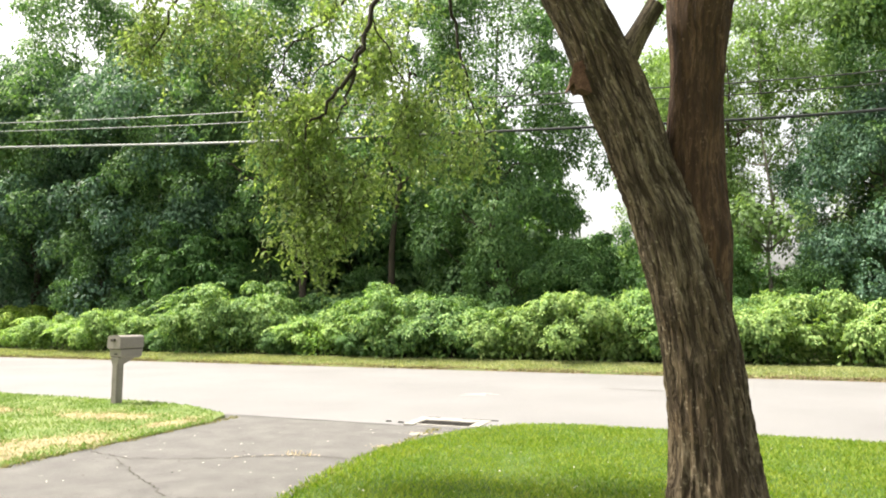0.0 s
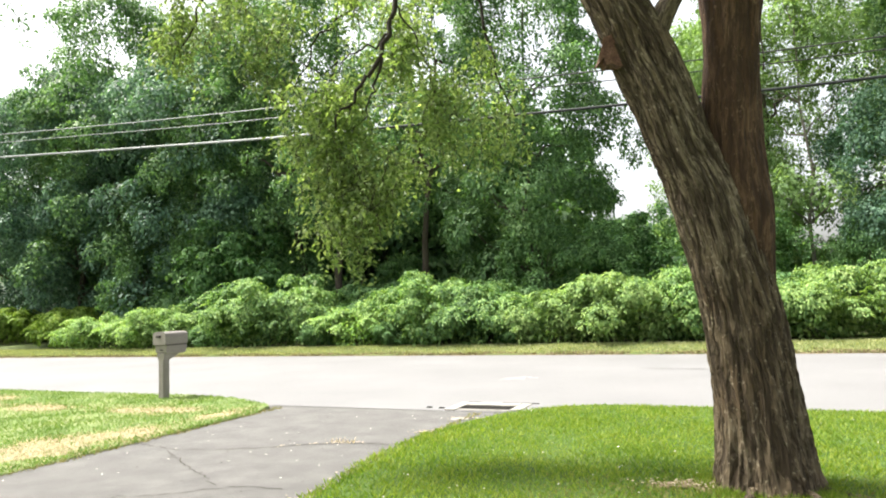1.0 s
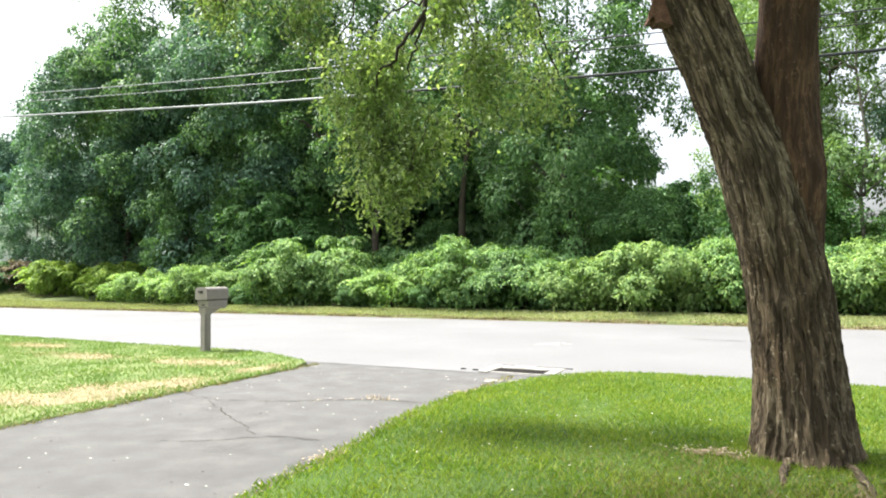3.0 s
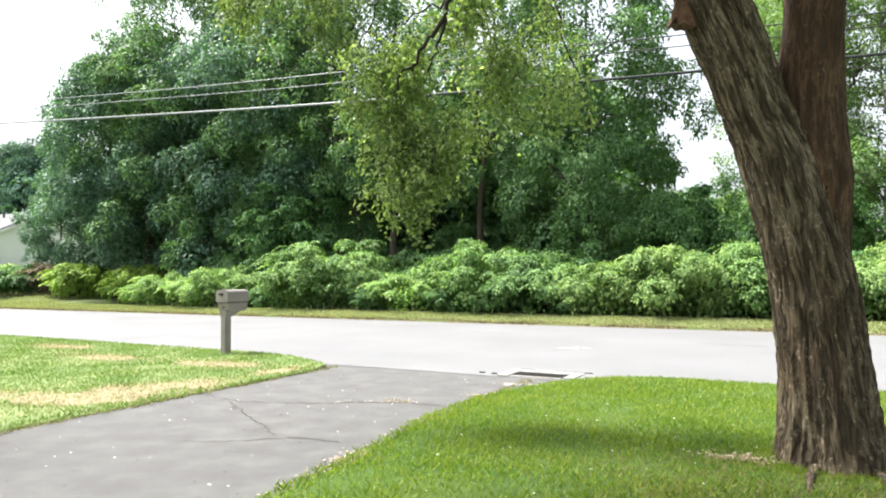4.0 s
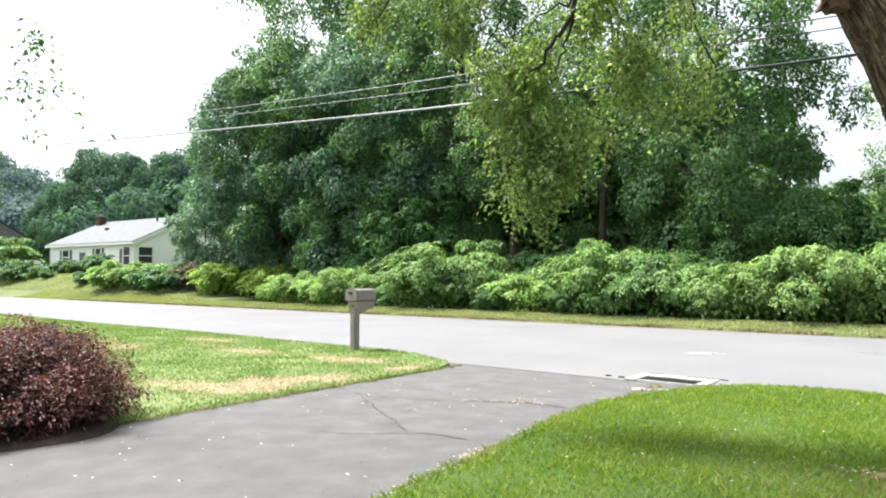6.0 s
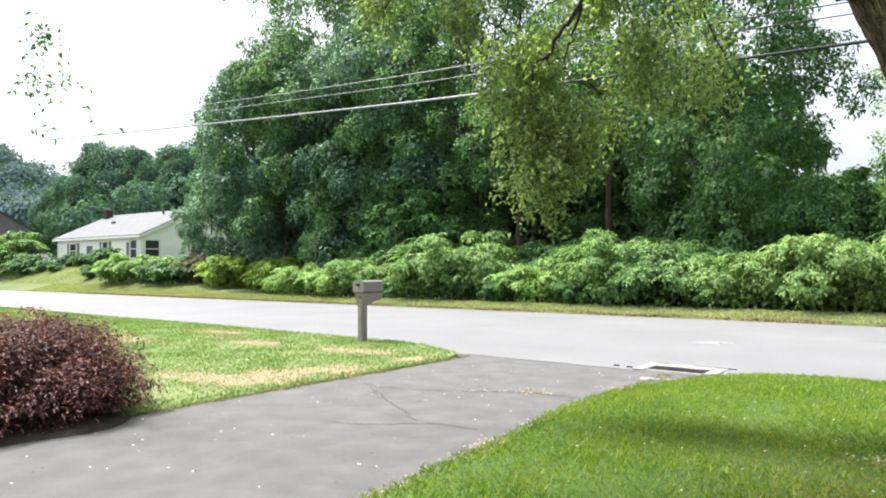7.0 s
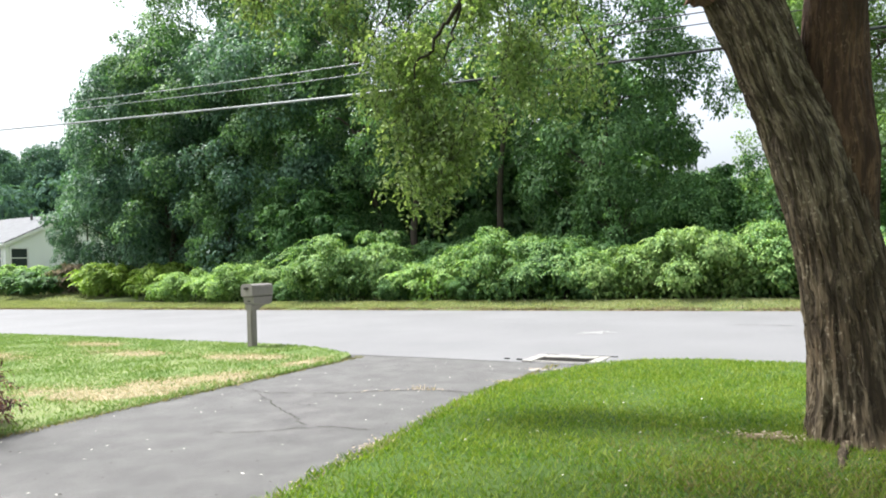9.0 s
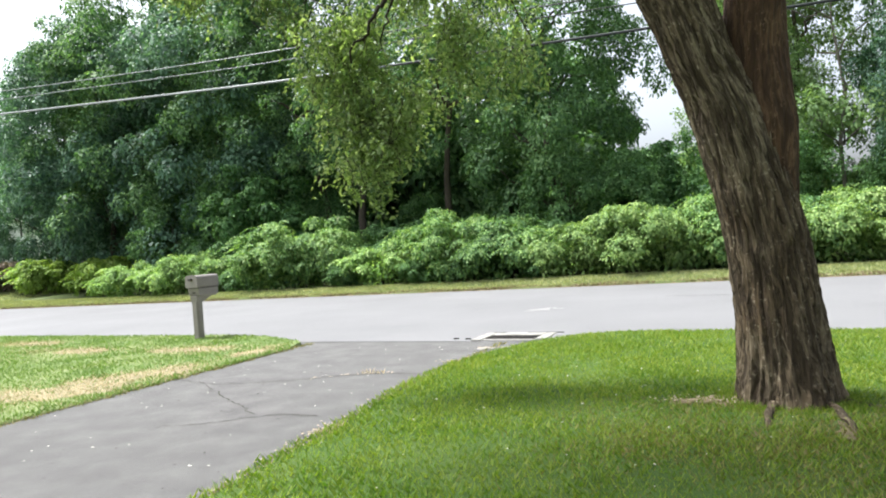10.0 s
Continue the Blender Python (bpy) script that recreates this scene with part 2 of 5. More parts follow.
L_BUSH_B = leaf_mat("dense_vine_leaves", (0.038, 0.096, 0.034), (0.132, 0.246, 0.076), (0.345, 0.47, 0.17), 0.34, patch=0.6, rough=0.6, spec=0.25)
L_BUSH_C = leaf_mat("olive_bramble_leaves", (0.063, 0.127, 0.044), (0.182, 0.288, 0.094), (0.375, 0.475, 0.19), 0.36, patch=0.9, rough=0.65, spec=0.2)
L_BUSHDARK = leaf_mat("thicket_leaves", (0.031, 0.082, 0.029), (0.081, 0.17, 0.06), (0.172, 0.282, 0.109), 0.34, patch=0.8, rough=0.62, spec=0.22)
L_VINE = leaf_mat("hanging_vine_leaves", (0.03, 0.09, 0.03), (0.082, 0.185, 0.06), (0.18, 0.31, 0.115), 0.36, patch=0.7, rough=0.58, spec=0.25)
L_SEED = leaf_mat("faded_seed_heads", (0.12, 0.1, 0.075), (0.22, 0.175, 0.135), (0.36, 0.3, 0.24), 0.3, patch=1.5, rough=0.8, spec=0.1)
L_YELLOW = leaf_mat("yellow_green_leaves", (0.09, 0.165, 0.03), (0.2, 0.31, 0.058), (0.37, 0.46, 0.125), 0.4, patch=0.8)
L_NEAR = leaf_mat("small_oval_leaves", (0.085, 0.14, 0.043), (0.185, 0.265, 0.095), (0.4, 0.47, 0.24), 0.44, patch=2.2, rough=0.48, spec=0.4)
L_NEAR_B = leaf_mat("dull_oval_leaves", (0.06, 0.1, 0.034), (0.13, 0.19, 0.072), (0.27, 0.33, 0.16), 0.42, patch=2.2, rough=0.55, spec=0.3)
L_MAPLE = leaf_mat("red_maple_leaves", (0.015, 0.005, 0.006), (0.062, 0.021, 0.023), (0.36, 0.165, 0.155), 0.2, patch=2.5, rough=0.6, spec=0.25)
L_GRASS = leaf_mat("grass_blades", (0.066, 0.145, 0.015), (0.146, 0.215, 0.026), (0.26, 0.295, 0.062), 0.38, patch=1.1)
L_GRASSDRY = leaf_mat("thin_grass_blades", (0.075, 0.15, 0.028), (0.125, 0.2, 0.048), (0.21, 0.265, 0.09), 0.3, patch=0.9)
L_STRAW = leaf_mat("straw_blades", (0.3, 0.24, 0.13), (0.44, 0.36, 0.225), (0.54, 0.46, 0.31), 0.1, patch=2.0)
L_WORN = leaf_mat("worn_grass_blades", (0.1, 0.12, 0.025), (0.16, 0.15, 0.045), (0.24, 0.2, 0.09), 0.2, patch=1.2)
L_DEAD = leaf_mat("dead_verge_blades", (0.1, 0.075, 0.04), (0.19, 0.145, 0.085), (0.32, 0.26, 0.165), 0.1, patch=0.8)
L_VERGE = leaf_mat("verge_grass_blades", (0.17, 0.215, 0.08), (0.3, 0.32, 0.145), (0.46, 0.44, 0.26), 0.3, patch=0.6)

# ---- helpers for shapes ----
ROAD_TURN = radians(-20)
CU, SU = math.cos(ROAD_TURN), math.sin(ROAD_TURN)


def along(u, n, z=0.0):
    """A place from metres along the road, metres out across it, and height."""
    return Vector((CU * u - SU * n, SU * u + CU * n, z))


def link(name, mesh, material, parent=None, label=""):
    mesh.materials.append(material)
    ob = new(name, mesh)
    if parent is not None:
        ob.parent = parent
    if label:
        ob["label"] = label
    return ob


def part(name, bm, material, parent=None, label="", smooth=False):
    mesh = bpy.data.meshes.new(name)
    bmesh.ops.recalc_face_normals(bm, faces=bm.faces)
    bm.to_mesh(mesh)
    bm.free()
    if smooth:
        mesh.shade_smooth()
    return link(name, mesh, material, parent, label)


def quads(name, verts, k=4):
    """A mesh of separate faces of k corners each, from an array of corners."""
    verts = np.asarray(verts, np.float32).reshape(-1, 3)
    count = len(verts) // k
    mesh = bpy.data.meshes.new(name)
    mesh.vertices.add(len(verts))
    mesh.vertices.foreach_set("co", verts.ravel())
    mesh.loops.add(len(verts))
    mesh.loops.foreach_set("vertex_index", np.arange(len(verts), dtype=np.int32))
    mesh.polygons.add(count)
    mesh.polygons.foreach_set("loop_start", np.arange(0, len(verts), k, dtype=np.int32))
    mesh.update(calc_edges=True)
    return mesh


def grid_mesh(name, pts, smooth=True, closed=False):
    """A mesh over a grid of places, pts[row][column]; closed: the columns run round."""
    pts = np.asarray(pts, np.float32)
    r, c = pts.shape[:2]
    idx = np.arange(r * c).reshape(r, c)
    right = np.roll(idx, -1, 1) if closed else idx[:, 1:]
    left = idx if closed else idx[:, :-1]
    faces = np.stack([left[:-1], right[:-1], right[1:], left[1:]], -1).reshape(-1, 4)
    mesh = bpy.data.meshes.new(name)
    mesh.vertices.add(r * c)
    mesh.vertices.foreach_set("co", pts.reshape(-1))
    mesh.loops.add(faces.size)
    mesh.loops.foreach_set("vertex_index", faces.astype(np.int32).ravel())
    mesh.polygons.add(len(faces))
    mesh.polygons.foreach_set("loop_start", np.arange(0, faces.size, 4, dtype=np.int32))
    mesh.update(calc_edges=True)
    if smooth:
        mesh.shade_smooth()
    return mesh


def unit(v):
    return v / np.maximum(np.linalg.norm(v, axis=-1, keepdims=True), 1e-6)


def leaf_quads(rng, pos, way, length, width, droop=0.0, flat=1.1, face=None):
    """Kite-shaped leaves at pos that point along way; flat: how far they turn their faces to the sky."""
    n = len(pos)
    way = unit(way)
    face = unit(rng.normal(size=(n, 3))) + np.array((0, 0, flat)) if face is None else face
    side = unit(np.cross(way, face))
    up = np.cross(side, way)
    ln = (length * rng.uniform(0.65, 1.3, n))[:, None]
    wd = (width * rng.uniform(0.7, 1.25, n))[:, None]
    mid = pos + way * ln * 0.45 + up * wd * 0.18
    tip = pos + way * ln
    tip[:, 2] -= droop * ln[:, 0]
    return np.stack([pos, mid + side * wd * 0.5, tip, mid - side * wd * 0.5], 1)


def dome_leaves(rng, centre, radii, axis, count, length, width, droop=0.25):
    """Leaves laid like shingles over the outer side of a rounded tuft that grows along axis."""
    axis = np.asarray(axis, float) / np.linalg.norm(axis)
    d = unit(rng.normal(size=(count, 3)))
    dot = d @ axis
    d = np.where((dot < -0.1)[:, None], d - 2 * dot[:, None] * axis, d)
    lump = 1 + 0.18 * np.sin(d[:, 0] * 6 + centre[0] * 5) * np.sin(d[:, 1] * 6 + centre[1] * 5)
    r = lump * rng.uniform(0.72, 1.06, count)
    pos = np.asarray(centre) + d * r[:, None] * np.asarray(radii)
    face = unit(d + np.array((0, 0, 0.35)) + rng.normal(size=(count, 3)) * 0.45)
    way = rng.normal(size=(count, 3)) * 0.8 + d * 0.3 - np.array((0, 0, 0.55))
    way = way - face * (way * face).sum(-1, keepdims=True) * 0.85
    return leaf_quads(rng, pos, way, length, width, droop, face=face)


def spray_leaves(rng, centre, radius, out, count, length, width, droop=0.3):
    """A flat, drooping layer of leaves at a branch's end, as crowns carry them; out: the way it reaches."""
    a = rng.uniform(0, 2 * math.pi, count)
    r = np.sqrt(rng.uniform(0, 1, count)) * (0.8 + 0.25 * np.sin(a * 3 + rng.uniform(0, 6)) + 0.15 * np.sin(a * 7))
    off = np.stack([np.cos(a) * r, np.sin(a) * r, 0 * a], -1) * radius
    reach = (off[:, 0] * out[0] + off[:, 1] * out[1])
    off[:, 2] = -0.3 * reach - 0.28 * radius * r ** 2 + rng.normal(size=count) * 0.11 * radius
    way = off * (0.9 / radius) + rng.normal(size=(count, 3)) * (0.6, 0.6, 0.3)
    return leaf_quads(rng, np.asarray(centre) + off, way, length, width, droop, 1.3)


def tube(path, radii, sides=10, wobble=0.0, seed=0):
    """Rings round a path, for a trunk, a limb or a cable."""
    path = [Vector(p) for p in path]
    rows = []
    for k, p in enumerate(path):
        d = (path[min(k + 1, len(path) - 1)] - path[max(k - 1, 0)]).normalized()
        a = d.cross(Vector((0, 1, 0.01)))
        a = a.normalized() if a.length > 1e-4 else Vector((1, 0, 0))
        b = d.cross(a)
        ring = []
        for s in range(sides):
            t = 2 * math.pi * s / sides
            e = a * math.cos(t) + b * math.sin(t)
            q = p + e * radii[k]
            if wobble:
                q += e * radii[k] * wobble * noise.noise(Vector((q.x * 2 + seed, q.y * 2, q.z * 0.6)))
            ring.append(tuple(q))
        rows.append(ring)
    rows.append([tuple(path[-1])] * sides)
    return rows


def bend(a, b, sag, steps=8, jitter=0.0, rng=None):
    """A curved way from a to b; sag lifts (or drops) its middle."""
    a, b = Vector(a), Vector(b)
    out = []
    for k in range(steps + 1):
        t = k / steps
        p = a.lerp(b, t)
        p.z += sag * 4 * t * (1 - t)
        if rng is not None and 0 < k < steps:
            p += Vector(rng.normal(size=3) * jitter)
        out.append(p)
    return out


def box_bm(bm, lo, hi, bevel=0.0):
    g = bmesh.ops.create_cube(bm, size=1.0)
    lo, hi = Vector(lo), Vector(hi)
    for v in g["verts"]:
        v.co = Vector([lo[i] + (v.co[i] + 0.5) * (hi[i] - lo[i]) for i in range(3)])
    if bevel:
        edges = list({e for v in g["verts"] for e in v.link_edges})
        bmesh.ops.bevel(bm, geom=edges, offset=bevel, segments=2, affect="EDGES")
    return bm


def box(lo, hi, bevel=0.0):
    return box_bm(bmesh.new(), lo, hi, bevel)


def smooth_step(a, b, x):
    t = np.clip((x - a) / (b - a), 0, 1)
    return t * t * (3 - 2 * t)


# ---- ground ----
NEAR, FAR = 10.55, 20.4  # the road's two edges


def terrain(u, n):
    """Height of the land past the road, and of the bed under lawns and road."""
    z = np.where(n < FAR, -0.07, 0.0)
    z = z + smooth_step(FAR - 0.05, FAR + 0.1, n) * 0.06 + smooth_step(FAR + 0.1, FAR + 1.9, n) * 0.13
    z = z + smooth_step(-32, -56, u) * smooth_step(FAR + 0.6, FAR + 6.8, n) * 1.76
    z = z + smooth_step(45, 140, n) * 1.5
    return z


def build_ground():
    u = np.unique(np.concatenate([np.linspace(-3000, -120, 16), np.linspace(-120, 60, 241), np.linspace(60, 3000, 16)]))
    n = np.unique(np.concatenate([np.linspace(-3000, -40, 12), np.linspace(-40, 19, 30), np.linspace(19, 24, 41), np.linspace(24, 80, 57), np.linspace(80, 4000, 18)]))
    uu, nn = np.meshgrid(u, n)
    edge = np.array([[0.12 * noise.noise(Vector((a * 0.5, 3.1, 0))) + 0.06 * noise.noise(Vector((a * 2.2, 7.7, 0))) for a in u]])
    zz = terrain(uu, nn + edge * (np.abs(nn - 20.5) < 1.5))
    pts = np.stack([CU * uu - SU * nn, SU * uu + CU * nn, zz], -1)
    g = link("ground", grid_mesh("ground", pts), M_SOIL)
    tagged(g, "mown roadside grass and woodland floor, gently rising", "ground", kind="structure")


build_ground()


def slab(name, u0, u1, n0, n1, z, material, nu, nn, crown=0.0):
    u, n = np.linspace(u0, u1, nu), np.linspace(n0, n1, nn)
    uu, vv = np.meshgrid(u, n)
    zz = z + crown * (1 - ((vv - n0) / (n1 - n0) * 2 - 1) ** 2)
    top = np.stack([CU * uu - SU * vv, SU * uu + CU * vv, zz], -1)
    return link(name, grid_mesh(name, top), material)


ROAD = tagged(slab("road", -400, 300, 9.8, FAR + 0.06, 0.004, M_ROAD, 141, 12, 0.05), "pale worn asphalt residential street", "road", kind="structure")
DRIVEWAY = tagged(slab("driveway", -8.6, -2.0, -25, NEAR - 0.12, -0.002, M_DRIVE, 30, 80), "grey cracked asphalt driveway joining the street", "driveway", kind="structure")

RIGHT_U, RIGHT_N = (-3.74, -3.62, -3.48, -3.3, -3.0, -2.67, -2.2, -1.5), (7.9, 8.5, 8.95, 9.4, 9.88, 10.25, 10.5, 10.6)
LEFT_U, LEFT_N = (-10.4, -9.6, -9.1, -8.3, -7.8, -7.55, -7.4), (10.6, 10.5, 10.35, 10.0, 9.75, 9.5, 9.0)


def shift_right(n):
    return np.interp(n, (-10, 0, 3.4, 4.2, 5.1, 6.5), (0.5, 0.5, 0.36, 0.27, 0.2, 0.0))


def shift_left(n):
    return np.interp(n, (-10, 0, 4.7), (0.15, 0.1, 0.0))


def lawn_z(u, n):
    return 0.036 + 0.01 * np.sin(u * 0.5 + 1) * np.sin(n * 0.45) + 0.03 * smooth_step(6, 0, n)


def on_right(u, n):
    """Whether a place lies on the lawn between driveway and tree."""
    v = u - shift_right(n)
    return (v > -3.8 + 0.018 * np.sin(n * 11) + 0.018 * np.sin(n * 27) + 0.018 * np.sin(n * 61) + 0.02 * np.sin(u * 900)) & (n < np.interp(u, RIGHT_U, RIGHT_N))


def on_left(u, n):
    v = u - shift_left(n)
    return (v < -7.3 + 0.018 * np.sin(n * 10) + 0.018 * np.sin(n * 25) + 0.018 * np.sin(n * 57) + 0.02 * np.sin(u * 900)) & (n < np.interp(u, LEFT_U, LEFT_N))


def build_lawn(name, right, material, label):
    if right:
        cols = np.concatenate([np.linspace(-3.74, -1.5, 40), np.linspace(-1.3, 12, 90), np.linspace(13, 80, 24)])
        tops = np.interp(cols, RIGHT_U, RIGHT_N)
        shift, first = shift_right, -3.74
    else:
        cols = np.concatenate([np.linspace(-90, -31, 20), np.linspace(-30, -10.5, 90), np.linspace(-10.4, -7.4, 40)])
        tops = np.interp(cols, LEFT_U, LEFT_N)
        shift, first = shift_left, -7.4
    t = 1 - (1 - np.linspace(0, 1, 90)) ** 1.6
    rows = []
    for k in range(len(t)):
        n = -25 + (tops + 25) * t[k]
        u = cols + shift(n) * np.exp(-np.abs(cols - first) / 3)
        wob = np.array([0.05 * noise.noise(Vector((a * 1.3, b * 1.3, 5.0))) for a, b in zip(u, n)])
        z = lawn_z(u, n) + wob * 0.4
        z = z - 0.026 * np.exp(-((cols - first) / 0.12) ** 2) * (n < 9)
        u = u + wob * np.exp(-np.abs(cols - first))
        rows.append(np.stack([CU * u - SU * n, SU * u + CU * n, z], -1))
    rows = np.array(rows)
    skirt = rows[-1:].copy()
    skirt[..., 2] = -0.06
    rows = np.concatenate([rows, skirt])
    side = rows[:, :1].copy() if right else rows[:, -1:].copy()
    side[..., 2] = -0.06
    rows = np.concatenate([side, rows], 1) if right else np.concatenate([rows, side], 1)
    tagged(link(name, grid_mesh(name, rows), material), label, "lawn", kind="structure")


build_lawn("lawn_right", True, M_LAWN, "lush green mown lawn under the shade tree")
build_lawn("lawn_left", False, M_DRY, "patchy mown lawn with dry straw-coloured spots")


def build_blades(name, material, count, zone, rng, label, height, z_of, lean=0.5, width=0.007):
    """Blades of grass, three corners each, over the part of a zone for which inside() holds."""
    u0, u1, n0, n1, inside, crowd = zone
    u, n = rng.uniform(u0, u1, count), n0 + (n1 - n0) * rng.uniform(0, 1, count) ** crowd
    keep = inside(u, n)
    u, n = u[keep], n[keep]
    c = len(u)
    base = np.stack([CU * u - SU * n, SU * u + CU * n, z_of(u, n) - 0.01], -1)
    a = rng.uniform(0, 2 * math.pi, c)
    side = np.stack([np.cos(a), np.sin(a), 0 * a], -1) * (width * rng.uniform(0.7, 1.4, c))[:, None]
    h = height * rng.uniform(0.5, 1.3, c)
    b = rng.uniform(0, 2 * math.pi, c)
    tip = base + np.stack([np.cos(b) * h * lean, np.sin(b) * h * lean, h], -1)
    mesh = quads(name, np.stack([base - side, base + side, tip], 1), 3)
    tagged(link(name, mesh, material), label, "grass", kind="stuff")


# ---- trees and bushes ----


def crown_mesh(name, rng, clumps, per, length, width, droop=0.25):
    """One crown out of clumps (centre, radii)."""
    out = []
    for c, r in clumps:
        d = np.array((c[0], c[1])) / max(0.3, math.hypot(c[0], c[1]))
        axis = (d[0] * 0.9, d[1] * 0.9, 0.6)
        for k in range(4):
            q = np.asarray(r) * (rng.uniform(0.65, 0.92) if k == 0 else rng.uniform(0.24, 0.46))
            e = np.asarray(c) + (0 if k == 0 else 1) * unit(rng.normal(size=3) + np.array((d[0], d[1], 0))) * np.asarray(r) * 0.75
            if k == 3:
                q = q * 0.7
            out.append(dome_leaves(rng, e, q, axis, max(10, int(per * q[0] * q[0])), length, width, droop))
    return quads(name, np.concatenate(out))


def tree(seed, height, spread, low, material, bark, label, per=260, length=0.2, clump=1.15, count=80, gap=0.0, girth=0.2):
    """A tree with trunk, limbs and a crown of leafy clumps, at the origin."""
    rng = np.random.default_rng(seed)
    root = new("tree")
    tagged(root, label, "tree", group="roadside woods")
    lean = rng.normal(size=2) * 0.5
    top = (lean[0], lean[1], height * 0.86)
    path = bend((0, 0, -0.25), top, 0, 10, 0.12, rng)
    link("trunk", grid_mesh("trunk", tube(path, [girth * (1 - 0.085 * k) for k in range(11)], 10, 0.25, seed), closed=True), bark, root)
    clumps = []
    for k in range(9):
        t = rng.uniform(0.25, 0.85)
        a = k * 2.4 + rng.uniform(-0.4, 0.4)
        start = path[int(t * 10)]
        reach = spread * rng.uniform(0.55, 0.95) * (1.1 - 0.5 * t)
        end = start + Vector((math.cos(a) * reach, math.sin(a) * reach, rng.uniform(0.8, 2.6)))
        limb = bend(start, end, rng.uniform(-0.3, 0.5), 6, 0.1, rng)
        link("limb", grid_mesh("limb", tube(limb, [girth * 0.42 * (1 - 0.13 * j) for j in range(7)], 7, 0.2, k), closed=True), bark, root)
        clumps.append((tuple(end), (clump, clump, clump * 0.8)))
    for k in range(count):
        t = rng.uniform(0, 1) ** 0.85
        z = low + (height - low) * t
        prof = math.sin(math.pi * min(1, 0.16 + 0.84 * t)) ** 0.6 if t < 0.95 else 0.3
        r = spread * prof * rng.uniform(0.35, 1.05) ** 0.6
        a = rng.uniform(0, 2 * math.pi)
        s = clump * rng.uniform(0.6, 1.25)
        if gap and rng.uniform() < gap:
            continue
        clumps.append(((math.cos(a) * r + lean[0] * t, math.sin(a) * r + lean[1] * t, z), (s, s, s * 0.92)))
    link("crown", crown_mesh("crown", rng, clumps, per, length, length * 0.62), material, root)
    return root


def frond(rng, start, axis, reach, count, leaf):
    """An arching shoot with leaves to both sides, which hangs over the clump below it."""
    t = np.linspace(0, 1, count)
    a = rng.normal() * 0.7
    d = np.array((axis[0] * math.cos(a) - axis[1] * math.sin(a), axis[0] * math.sin(a) + axis[1] * math.cos(a), 0.0))
    d = d / max(0.2, np.linalg.norm(d))
    rise = rng.uniform(0.3, 0.55)
    line = np.asarray(start) + d * (t * reach)[:, None] + np.array((0, 0, 1)) * (reach * (rise * t - (rise + 0.25) * t * t))[:, None]
    turn = np.where(np.arange(count) % 2, 1.0, -1.0)[:, None]
    side = np.array((-d[1], d[0], 0))
    way = side * turn + d * 0.6 + rng.normal(size=(count, 3)) * 0.25 - np.array((0, 0, 0.25))
    face = np.array((0, 0, 1.0)) + d * 0.4 + rng.normal(size=(count, 3)) * 0.3
    return leaf_quads(rng, line, way, leaf * 1.1, leaf * 0.66, 0.3, face=face)


